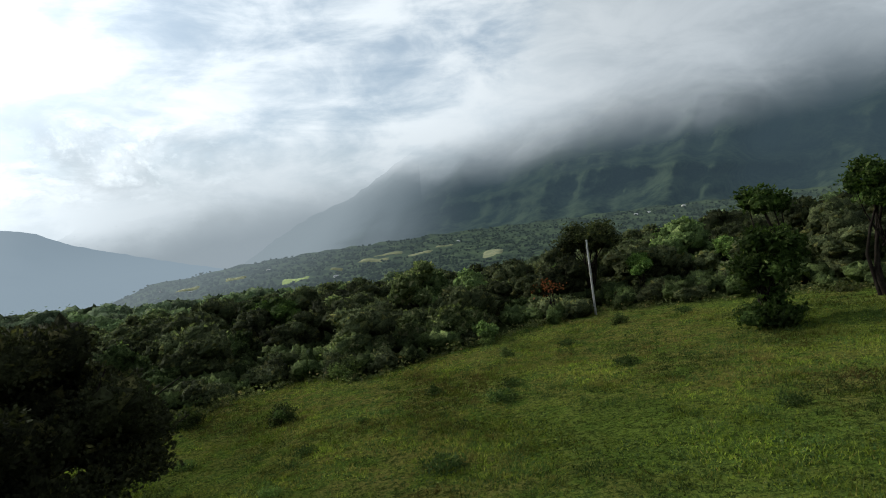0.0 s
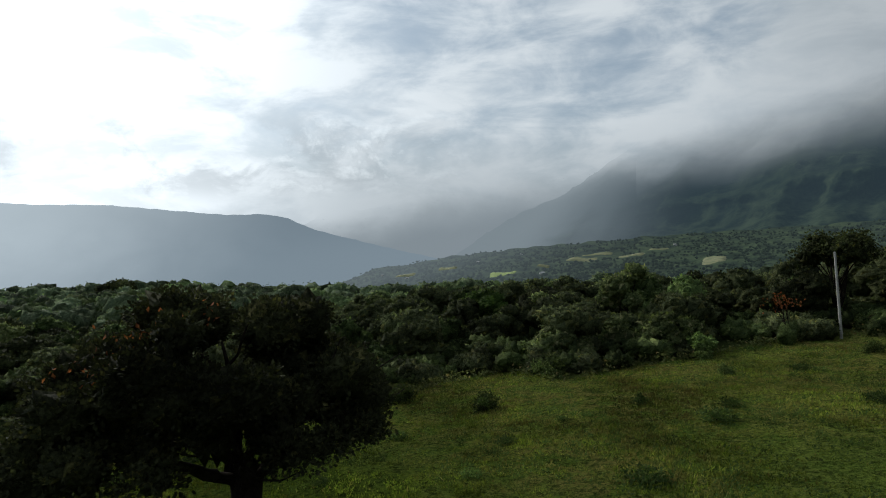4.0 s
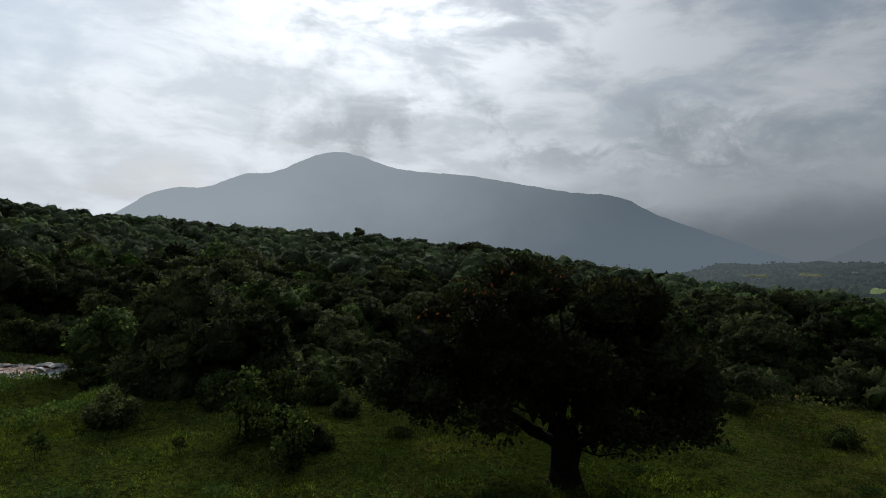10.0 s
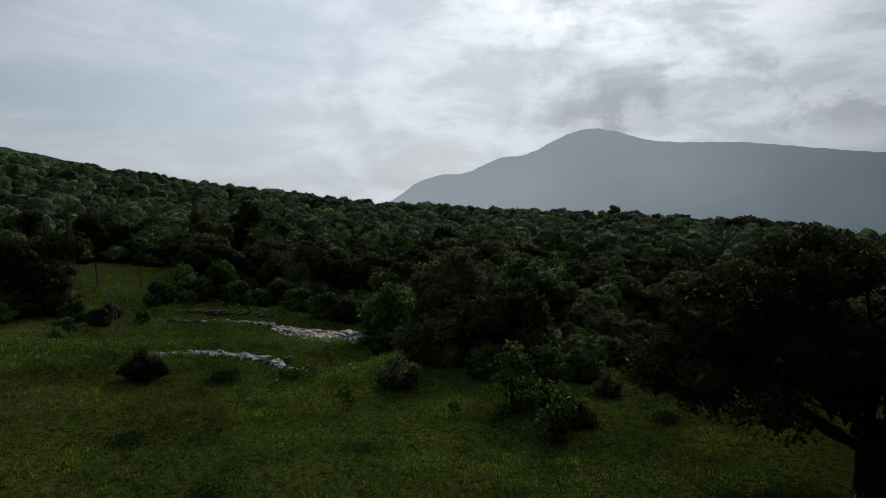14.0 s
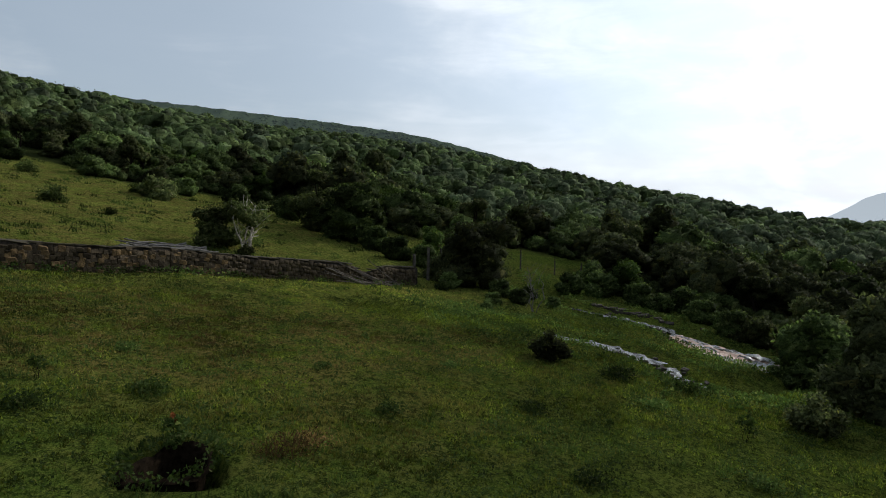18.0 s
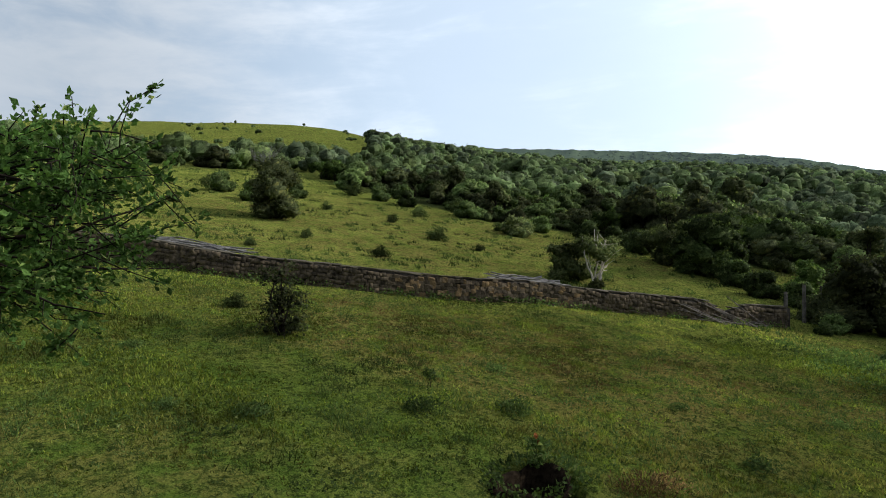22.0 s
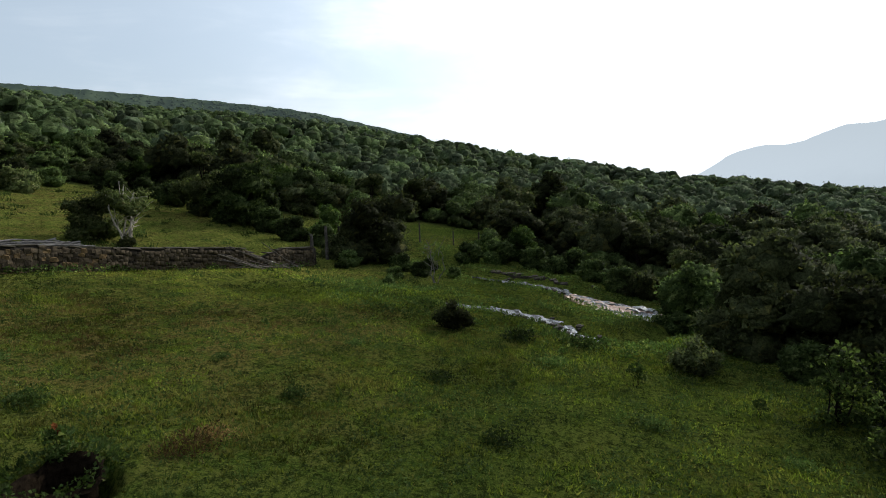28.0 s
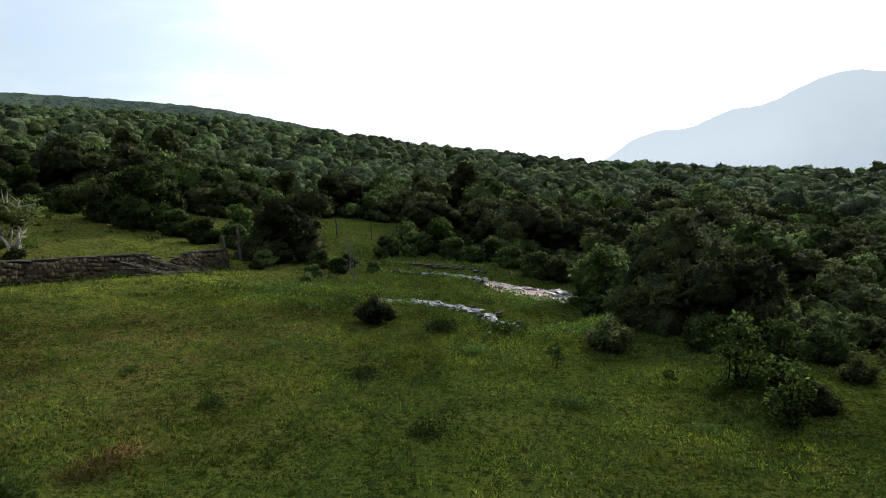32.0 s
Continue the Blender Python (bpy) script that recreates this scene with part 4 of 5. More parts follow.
def spreading_tree():
    r = np.random.RandomState(77)
    ob = thing("spreading_tree", (*spot(39.6, 13.8)[:2], spot(39.6, 13.8)[2] - .05), "low spreading dark-leaved tree with a forked trunk on the turf", "tree", size=1.05)
    ax, ay = way(39.7 - 90, 0)[:2]       # along the slope, to the tree's right as seen from the lookout
    bx, by = way(39.7, 0)[:2]

    def at(s, q, z):
        return np.array([ax * s + bx * q, ay * s + by * q, z])
    wood = [tube([at(0, 0, -.2), at(.02, 0, .12), at(-.02, 0, .45), at(.0, 0, .95), at(.05, 0, 1.3)], (.60, .37, .30, .33, .18), 14)]
    for s, q, z, w in ((-3.2, .3, 2.2, .13), (-2.0, -1.4, 2.5, .12), (-1.2, 1.2, 3.4, .12), (-.3, -.6, 3.9, .13), (.7, .9, 3.8, .12), (1.5, -1.2, 2.9, .12), (2.5, .2, 2.3, .13), (1.9, 1.6, 2.6, .1), (-.4, 2.2, 2.8, .1), (-.2, -2.2, 2.5, .1)):
        end, mid = at(s, q, z), at(s * .42, q * .42, 1.02 + (z - 1.02) * .32)
        start = at(.14 * np.sign(s), 0, .60 + .3 * r.uniform())
        wood.append(bough(r, start, mid, w, w * .72, .08))
        wood.append(bough(r, mid, end, w * .72, w * .2, .12))
        for _ in range(5):
            tip = end + r.normal(0, .75, 3) * (1, 1, .5)
            wood.append(bough(r, mid + (end - mid) * r.uniform(.2, .8), tip, w * .3, .012, .1, 4))
    part("trunk", mesh_of("trunk", *join(wood), BARK, True), ob)
    # crown: a wide dome whose skirt hangs low on both sides
    lobes = []
    for i in range(46):
        t = r.uniform(-1, 1)
        q = r.uniform(-1, 1) * math.sqrt(1 - t * t)
        rad = math.hypot(t, q)
        top = 1.95 + 2.5 * math.sqrt(max(0, 1 - rad ** 2)) - .25 * rad
        s = r.uniform(.45, .8)
        lobes.append((*at(t * 3.2 - .6, q * 3.0, top + r.uniform(-.35, .2)), s, s * .75))
    for t, q, z in ((-3.4, -.2, 1.65), (-3.0, .9, 1.5), (-2.5, -1.6, 1.6), (2.5, -.3, 1.45), (2.3, .9, 1.5), (1.9, -1.3, 1.6), (-3.2, -1.0, 2.0), (2.6, .4, 1.9), (-1.4, -2.4, 1.9), (.7, -2.4, 1.9), (-2.4, -.6, 2.0), (-1.6, -1.4, 2.1), (1.5, -.7, 2.1), (.4, -1.6, 2.3), (-.6, -1.9, 2.3), (1.9, .6, 2.0), (-2.2, .8, 1.9), (-2.6, -1.9, 2.2), (2.2, -.8, 1.7), (1.3, -1.7, 1.8), (.5, -2.0, 2.1), (.1, -1.2, 2.7), (-.9, -1.0, 2.8), (.9, .2, 2.8), (1.0, -1.3, 2.5)):
        lobes.append((*at(t, q, z + .14 + .22 * r.uniform()), .55, .42))
    p, d = clumps(r, lobes, 64000, .35, -.55)
    v, f = leaf_quads(r, p, d, .098, .36, .3, .1)
    core = np.array(lobes)
    core[:, 3:] *= np.where(core[:, 2] > 2.15, .74, .36)[:, None]     # dense above, open along the skirt
    inner = shag(r, *masses(r, core, 7, (-.5, .1, .7), .2), .8)
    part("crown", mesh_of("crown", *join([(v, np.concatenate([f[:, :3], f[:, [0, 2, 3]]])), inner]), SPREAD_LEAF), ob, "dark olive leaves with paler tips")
    tips_at = np.concatenate([at(*c) + r.normal(0, 1, (n, 3)) * (.34, .34, .13) for c, n in (((-2.25, -.9, 3.62), 90), ((-1.55, -.7, 4.12), 80), ((-1.0, -.4, 4.42), 40))])
    up = np.tile((0, 0, 1.0), (len(tips_at), 1)) + r.normal(0, .4, (len(tips_at), 3))
    tagged(part("young_shoots", mesh_of("young_shoots", *leaf_quads(r, tips_at, up, .11, .34, .3, .2), RED_LEAF), ob), "rust-red young leaves at the crown's top", kind="stuff")
    return ob


spreading_tree()

# ---- the near tree whose boughs hang into view beside the lookout ----


def bough_tree():
    r = np.random.RandomState(31)
    base = spot(186, 6.6)
    ob = thing("bough_tree", (base[0], base[1], base[2] - .05), "fresh green tree with arching leafy boughs close to the lookout", "tree")
    wood = [bough(r, (0, 0, -.1), (.05, .1, 2.4), .13, .10, .05), bough(r, (.05, .1, 2.4), (-.1, 0, 4.9), .10, .03, .06)]
    pts, outs = [], []
    ex = np.array([*way(186 - 90, 0)[:2], 0])     # towards lower bearings, into view
    for i in range(52):
        h = r.uniform(3.3, 4.75)
        a = math.atan2(ex[1], ex[0]) + r.normal(0, 1.15)
        reach = r.uniform(1.0, 2.0) * (1.15 - .45 * abs(h - 4.4) / 1.2)
        start = np.array([0, 0, h])
        end = start + np.array([math.cos(a) * reach, math.sin(a) * reach, r.uniform(-.5, .52) * reach * .6])
        wood.append(bough(r, start, end, .022, .004, .13, 6))
        for _ in range(7):
            t = r.uniform(.25, 1)
            s = start + (end - start) * t + r.normal(0, .05, 3)
            e = s + r.normal(0, .28, 3) + np.array([math.cos(a), math.sin(a), .1]) * .22
            wood.append(tube([s, (s + e) / 2 + r.normal(0, .03, 3), e], (.006, .005, .003), 4))
            m = r.randint(26, 52)
            tt = r.uniform(.1, 1.08, (m, 1))
            pts.append(s + (e - s) * tt + r.normal(0, .025, (m, 3)))
            outs.append(np.repeat((e - s)[None] / np.linalg.norm(e - s), m, 0))
    part("trunk", mesh_of("trunk", *join(wood), BARK), ob)
    v, f = leaf_quads(r, np.concatenate(pts), np.concatenate(outs), .068, .30, .3, .05)
    part("crown", mesh_of("crown", v, f, BOUGH_LEAF), ob, "narrow mid-green leaves")


bough_tree()

# ---- trees that stand out from the scrub ----
STANDING = (
    ("pasture_tree", "fresh green slender forked tree alone on the turf", plant(201, 5.4, 1.3, 17, 5200, .12, .04, 4, .10, FRESH_LEAF, full=.5), -27.0, 26.4, 1.3),
    ("pasture_tree", "tall bright green tree behind the pasture", plant(202, 5.6, 1.3, 13, 3600, .13, .30, 3, .09, FRESH_LEAF, full=.5), -35.2, 31.0, 1.3),
    ("umbrella_tree", "dark flat-crowned tree above the scrub", plant(203, 5.2, 2.6, 15, 4200, .15, .50, 4, .11, DARK_LEAF, full=.38), -12.8, 40.5, 1.0),
    ("flame_bush", "thin bush with rust-red flowering tips", plant(204, 2.6, 1.1, 7, 110, .13, .45, 4, .035, RED_LEAF, full=0), -9.0, 34.0, 1.0),
    ("edge_bush", "yellow-green leafy bush at the wood's edge", plant(205, 3.1, 1.1, 7, 1300, .19, .25, 3, .06, FRESH_LEAF), -17.2, 38.5, 1.0),
    ("edge_bush", "rounded olive bush at the wood's edge", plant(206, 2.7, 1.6, 9, 1900, .18, .08, 4, .06, OLIVE_LEAF), .5, 32.5, 1.1),
    ("edge_bush", "upright green bush beside the turf", plant(207, 2.0, .8, 6, 900, .17, .05, 3, .05, WOOD_LEAF), -2.5, 30.6, .9),
    ("slope_bush", "dark leafy bush on the grass above the wall", plant(208, 5.8, 2.5, 20, 9000, .13, .03, 5, .08, DARK_LEAF, full=.55), 159.6, 50.0, 1.0),
    ("wall_bush", "large dark green bush beside the fence posts", plant(209, 3.9, 2.3, 12, 7140, 0.116, .04, 5, .08, DARK_LEAF, full=.6), 109.6, 37.5, 1.3),
    ("slope_bush", "rounded green bush on the grass", plant(210, 2.2, 1.7, 8, 1700, .20, .05, 4, .06, OLIVE_LEAF), 137.3, 56.5, 1.0),
    ("slope_bush", "tall leafy green bush above the wall", plant(211, 4.2, 2.4, 12, 5440, 0.143, .08, 5, .08, WOOD_LEAF, full=.6), 120.8, 47.5, 1.25),
    ("slope_bush", "grey-green bush with upright shoots above the wall", plant(212, 4.6, 1.9, 10, 4080, 0.136, .10, 4, .07, OLIVE_LEAF, full=.6), 124.0, 50.5, 1.25),
    ("bank_tree", "big dark tree leaning over the stream bank", plant(213, 4.6, 2.6, 13, 4200, .19, .08, 4, .12, DARK_LEAF), 74.5, 25.6, 1.0),
    ("bank_tree", "dark round tree on the stream bank", plant(214, 4.1, 2.3, 12, 3800, .19, .06, 4, .10, WOOD_LEAF), 79.0, 30.2, 1.0),
    ("bank_tree", "dense dark tree behind the young shrubs", plant(215, 3.9, 2.2, 12, 3600, .19, .05, 4, .10, DARK_LEAF), 69.0, 23.8, 1.0),
    ("skyline_tree", "thin open tree on the skyline", plant(216, 4.2, 1.0, 6, 350, .22, .6, 3, .06, DARK_LEAF), 59.1, 150, 1.6),
    ("skyline_tree", "broad dark tree on the skyline", plant(217, 4.0, 3.0, 10, 1400, .35, .3, 3, .09, DARK_LEAF), 48.5, 130, 1.3),
    ("bank_bush", "green bush on the far bank of the stream", plant(218, 2.3, 1.4, 8, 1500, .18, .04, 4, .05, WOOD_LEAF), 90, 41.5, 1.0),
    ("bank_bush", "leafy bush above the stream", plant(219, 2.8, 1.5, 8, 1600, .18, .05, 4, .05, FRESH_LEAF), 95.5, 43.5, 1.0),
    ("bank_bush", "dark low bush by the stream", plant(220, 1.9, 1.4, 8, 1400, .17, .03, 4, .05, OLIVE_LEAF), 84.5, 36.5, 1.0),
    ("gap_bush", "bright green bush at the gap in the wall", plant(221, 2.9, 1.5, 8, 1500, .19, .06, 4, .05, FRESH_LEAF), 113.4, 44.0, 1.0),
)
r = np.random.RandomState(14)
for name, label, meshes, a, d, s in STANDING:
    p = spot(a, d)
    category = "tree" if "tree" in name else "bush"
    grow(name, meshes, (p[0], p[1], p[2] - .05), label, category, "", r.uniform(0, 6.28), s)

# ---- bushes and shrubs on the turf ----
SHRUBS = (
    ("young_shrub", "leggy young shrub with bright new leaves", plant(301, 2.5, .72, 15, 1150, .115, .06, 6, .035, YOUNG_LEAF, full=.12), ((69.2, 17.1, 1.05), (65.4, 14.7, .82), (66.0, 17.6, 1.0))),
    ("round_bush", "small dense dark bush on the turf", plant(302, .95, .75, 9, 1500, .085, .02, 5, .03, DARK_LEAF, full=.5), ((102.3, 21.6, 1.15), (63.3, 15.9, .8), (80.0, 20.0, 1.3), (60.2, 19.2, .8), (130.5, 36.0, .8))),
    ("small_tree", "slender small tree with sparse dark leaves", plant(303, 2.2, .66, 17, 1050, .085, .05, 4, .045, DARK_LEAF, full=.2), ((159.8, 18.7, 1.3),)),
    ("low_bush", "low green bush on the grass slope", plant(304, 1.0, .8, 11, 1100, .095, .02, 7, .03, UNDER_LEAF, full=.18),
     ((144.9, 48, 1.2), (150.4, 37.6, .8), (152.4, 74, 1.8), (146.5, 62, 1.2), (157, 42, .7), (149, 55, .9), (141, 45, .6), (163.7, 22, .55), (155, 58, .8), (162, 38, .6), (134, 44, .7), (143, 70, 1.5), (139, 58, 1.0), (165, 70, 1.5), (158, 75, 1.6), (168, 55, .9), (17.0, 21.7, .8), (10.7, 27.2, 1.1), (-2.6, 30, .7), (-4.3, 26, .5), (-15, 30, .6), (25, 24.5, .9))),
    ("bank_shrub", "leafy green shrub on the stream bank", plant(309, 1.35, .95, 8, 900, .12, .02, 4, .03, WOOD_LEAF),
     ((105, 33.5, 0.68), (106.8, 34.8, 0.81), (104.2, 35.8, 0.62), (107.5, 32.2, 0.56), (111.6, 35, 0.74), (112.5, 34, 0.50), (108.2, 30.6, 0.43), (102, 34.5, 0.50), (100.6, 40.8, 1.1), (97.8, 41.5, 1.3), (94.0, 41.0, 1.2), (92.4, 40.2, .9), (88.6, 38.8, 1.1), (86.2, 37.0, 1.2), (98.5, 45.5, 1.4), (95.8, 47, 1.5), (110.5, 41.5, 1.3), (113.8, 40.5, 1.2), (116.6, 42.0, 1.3), (118.5, 45.0, 1.4), (82.2, 30.0, .9), (81.3, 27.6, .8), (77.5, 24.8, 1.0), (71.5, 21.5, 1.0), (62.8, 21.0, .9), (126.5, 55, 1.6), (128.5, 58, 1.4), (131, 60, 1.5), (135, 62, 1.3), (122, 52.5, 1.7), (142, 66, 1.5), (147.5, 70, 1.5), (153, 79, 1.8), (150, 72, 1.4), (161.5, 60, 1.5), (164, 66, 1.6), (157.5, 66, 1.2))),
    ("weedy_shrub", "spindly weed with a few broad leaves", plant(305, .75, .32, 5, 130, .10, .15, 3, .012, WEED, full=0), ((85.3, 17.3, 1.1), (146.8, 14.6, .8), (92, 19, .6), (75, 16.5, .8), (97, 15, .5), (57, 14.5, .7), (31.5, 19.5, .9), (17.3, 21.2, .9), (3.0, 21, .6), (120, 20, .5), (88, 21, .8))),
    ("dark_weed", "patch of dark leafy weeds in the turf", plant(306, .30, .62, 9, 520, .07, .0, 5, .012, WEED, full=0),
     ((-3.4, 18.8, 1.1), (2.8, 13.7, 1.1), (-4.5, 20.5, .8), (-15, 21.8, .9), (-20.6, 32, 1.0), (3.0, 21, .7), (15.5, 17.2, .7), (25.7, 19.1, .7), (-28, 16, .8), (10, 19, .5), (-10, 27, .9), (96, 20.5, 1.2), (90, 20.8, 1.2), (93, 18, .9), (104, 15, .8), (112, 18, .6), (118, 13.5, .7), (148, 13, .8), (163, 12.4, .8), (170, 13, .6), (172, 17, .6), (99, 11.6, .8), (124, 16, .5), (140.5, 16.8, .7), (139, 13.8, .9), (84, 14, .8), (72, 13.5, .7), (55, 17, .8), (50, 19.5, .7), (44, 20, .8), (47, 12.5, .5), (33, 15.5, .5), (30, 20, .7), (19, 14.5, .6))),
)
for name, label, meshes, places in SHRUBS:
    first = None
    for a, d, s in places:
        p = spot(a, d)
        turn = r.uniform(0, 6.28)
        if first is None:
            first = grow(name, meshes, (p[0], p[1], p[2] - .03), label, "shrub", "shrubs on the turf", turn, s)
            first.scale = (s, s, s)
        else:
            made = copy_thing(first, pose(p[0], p[1], p[2] - .03, 0, 0, math.degrees(turn)))
            made.scale = (s, s, s)

# the pale dead-stemmed shrub by the wall and the snag by the stream


def dead_wood(seed, height, spread, stems, twigs, thick):
    q = np.random.RandomState(seed)
    w = []
    for i in range(stems):
        a = q.uniform(0, 6.28)
        end = np.array([math.cos(a) * spread * q.uniform(.4, 1), math.sin(a) * spread * q.uniform(.4, 1), height * q.uniform(.6, 1)])
        w.append(bough(q, (q.normal(0, .06), q.normal(0, .06), -.1), end, thick, thick * .3, .16))
        for _ in range(twigs):
            s = end * q.uniform(.4, .95)
            w.append(bough(q, s, s + q.normal(0, .35, 3) * height * .4 + (0, 0, .15 * height), thick * .35, .006, .15, 4))
    return join(w)


p = spot(130.4, 36.9)
ob = thing("pale_shrub", (p[0], p[1], p[2] - .05), "half-dead shrub with pale bare stems behind the wall", "shrub")
part("bare_wood", mesh_of("bare_wood", *dead_wood(41, 2.9, 1.0, 6, 6, .085), PALE_BARK), ob, "pale grey bare stems")
part("foliage", plant(307, 3.5, 1.8, 13, 2600, .10, .22, 3, .04, OLIVE_LEAF, full=.35)[1], ob, "thin olive leaves")
p = spot(132.6, 38.0)
grow("wall_shrub", plant(308, 3.2, 1.9, 13, 3600, .11, .05, 4, .05, OLIVE_LEAF, full=.5), (p[0], p[1], p[2] - .05), "leafy green shrub beside the pale dead stems", "bush")
p = spot(103.6, 32.0)
ob = thing("snag", (p[0], p[1], p[2] - .05), "small bare dead tree beside the stream", "dead tree")
part("trunk", mesh_of("trunk", *dead_wood(43, 2.8, .7, 3, 7, .036), GREY_WOOD), ob)
p = spot(159.9, 82)
ob = thing("bare_tree", (p[0], p[1], p[2] - .05), "grey leafless tree on the hillside", "tree")
part("trunk", mesh_of("trunk", *dead_wood(47, 4.6, 2.4, 12, 9, .05), GREY_WOOD), ob)

# ---- the leaning pole ----
p = spot(-13.0, 34.8)
ob = thing("wooden_pole", (p[0], p[1], p[2] - .3), "pale leaning wooden pole at the edge of the scrub", "pole")
lean = np.array([*way(77, 0)[:2], 0]) * .30
shaft = [np.array([0, 0, 0]) + lean * t + np.array([0, 0, 4.5 * t]) for t in np.linspace(0, 1, 6)]
part("shaft", mesh_of("shaft", *tube(shaft, (.066, .064, .062, .058, .054, .050), 10), POLE_WOOD, True), ob)
bm = bmesh.new()
bmesh.ops.create_cone(bm, cap_ends=True, segments=10, radius1=.062, radius2=.048, depth=.05, matrix=Matrix.Translation(shaft[-1]))
part("cap", bm_mesh("cap", bm, POLE_WOOD), ob)

# ---- the dry-stone wall ----
# it runs across the foot of the grass hill; its line, as bearings and distances
WALL_LINE = [polar(a, d) for a, d in ((115.0, 34.6), (123, 31.2), (130.6, 29.5), (141.3, 27.3), (151.9, 26.7), (159.6, 27.5), (166.6, 28.3), (172.5, 30.0), (181, 33))]
legs = np.array([math.dist(p, q) for p, q in zip(WALL_LINE, WALL_LINE[1:])])
ends = np.concatenate([[0], np.cumsum(legs)])


def along(s):
    """Place and direction of the wall, s metres from its lower end."""
    s = min(max(s, 0), ends[-1] - 1e-3)
    i = int(np.searchsorted(ends, s, side="right") - 1)
    t = (s - ends[i]) / legs[i]
    (ax, ay), (bx, by) = WALL_LINE[i], WALL_LINE[i + 1]
    return ax + (bx - ax) * t, ay + (by - ay) * t, math.atan2(by - ay, bx - ax)


def wall_height(s):
    broken = 1 - .4 * math.exp(-((s - 3.6) / .8) ** 2)
    return (1.02 + .02 * math.sin(s * .5) + .22 * float(ease(s, 26, 33))) * broken


wall = thing("stone_wall", (*WALL_LINE[0], float(ground_z(*WALL_LINE[0]))), "dark dry-stone wall with mossy top along the pasture", "wall")
inv = wall.matrix_world.inverted()
r = np.random.RandomState(23)
cv, cf = [], []
steps = np.arange(0, ends[-1], .5)
for s in steps:
    x, y, t = along(s)
    nx, ny = -math.sin(t), math.cos(t)
    if nx * x + ny * y > 0:
        nx, ny = -nx, -ny                                # towards the lookout
    z, h = float(ground_z(x, y)), wall_height(s)
    for side, zz in ((.17, -.3), (.15, h - .07), (-.15, h - .07), (-.17, -.3)):
        cv.append((x + nx * side, y + ny * side, z + zz))
for i in range(len(steps) - 1):
    for k in range(4):
        cf.append((i * 4 + k, i * 4 + (k + 1) % 4, i * 4 + 4 + (k + 1) % 4, i * 4 + 4 + k))
core = part("core", mesh_of("core", np.array(cv) - np.array(wall.location), cf, CORE), wall)


def stone_mesh(seed, mat):
    """A rough-faced block about one metre each way, to be scaled."""
    q = np.random.RandomState(seed)
    bm = bmesh.new()
    bmesh.ops.create_cube(bm, size=1)
    bmesh.ops.bevel(bm, geom=bm.edges[:], offset=.09, segments=1, affect="EDGES")
    for w in bm.verts:
        w.co += Vector(q.normal(0, .065, 3))
    return bm_mesh("stone", bm, mat)


STONES = [stone_mesh(500 + i, STONE) for i in range(7)] + [stone_mesh(520 + i, WARM_STONE) for i in range(3)]
CAPS = [stone_mesh(540 + i, MOSS_CAP) for i in range(4)]
spare = []


def lay(s, up, long, tall, deep, mesh, name):
    x, y, t = along(s)
    nx, ny = -math.sin(t), math.cos(t)
    if nx * x + ny * y > 0:
        nx, ny = -nx, -ny
    (ax, ay, _), (bx, by, _) = along(s - .6), along(s + .6)
    fall = -math.atan2(float(ground_z(bx, by) - ground_z(ax, ay)), math.dist((ax, ay), (bx, by)) + 1e-6)
    out = .19 + r.uniform(-.02, .035) - deep / 2 + .06 if name == "stone" else r.uniform(-.03, .03)
    m = Matrix.LocRotScale((x + nx * out, y + ny * out, float(ground_z(x, y)) + up), Euler((r.normal(0, .04), fall + (r.normal(0, .09) if name == "stone" else r.normal(0, .015)), t)), (long, deep, tall))
    return m


s_end = ends[-1]
laid = []
level = -.10
course = 0
while level < 1.3:                                        # uneven courses, the stones of one biting into the next
    tall = r.uniform(.13, .19)
    s = r.uniform(.05, .3)
    while s < s_end - .2:
        long = r.uniform(.11, .29)
        h = wall_height(s + long / 2)
        t = tall * r.uniform(.85, 1.45)
        mid = level + tall / 2 + r.normal(0, .022) + .03 * math.sin(s * 1.3 + course)
        if mid + t * .35 < h - .04:
            laid.append((s + long / 2, mid, long * r.uniform(.92, 1.06), t))
        s += long
    level += tall
    course += 1
# those along the stretch that lies open to view are single stones; the rest of the wall is one heap
open_run = [q for q in laid if 11 < q[0] < 20]
chosen = set(range(0, len(open_run))) if len(open_run) <= 300 else set(np.linspace(0, len(open_run) - 1, 300).astype(int))
single = [open_run[j] for j in sorted(chosen)]
heap = [q for q in laid if not 11 < q[0] < 20] + [q for j, q in enumerate(open_run) if j not in chosen]
for q in single:
    me = STONES[r.choice(10, p=(.115,) * 7 + (.065,) * 3)]
    ob = new("stone", me)
    ob.parent = wall
    ob.matrix_basis = inv @ lay(*q, r.uniform(.2, .3), me, "stone")


def heap_mesh(items, meshes, name, mat):
    vs, fs, n = [], [], 0
    bank_ = []
    for me in meshes:
        co = np.empty(len(me.vertices) * 3)
        me.vertices.foreach_get("co", co)
        tri = np.array([t.vertices[:] for t in me.loop_triangles]) if len(me.loop_triangles) else None
        if tri is None:
            me.calc_loop_triangles()
            tri = np.array([t.vertices[:] for t in me.loop_triangles])
        bank_.append((co.reshape(-1, 3), tri))
    for m in items:
        co, tri = bank_[r.randint(len(bank_))]
        mm = np.array(inv @ m)
        vs.append(co @ mm[:3, :3].T + mm[:3, 3])
        fs.append(tri + n)
        n += len(co)
    return mesh_of(name, np.concatenate(vs), np.concatenate(fs), mat)


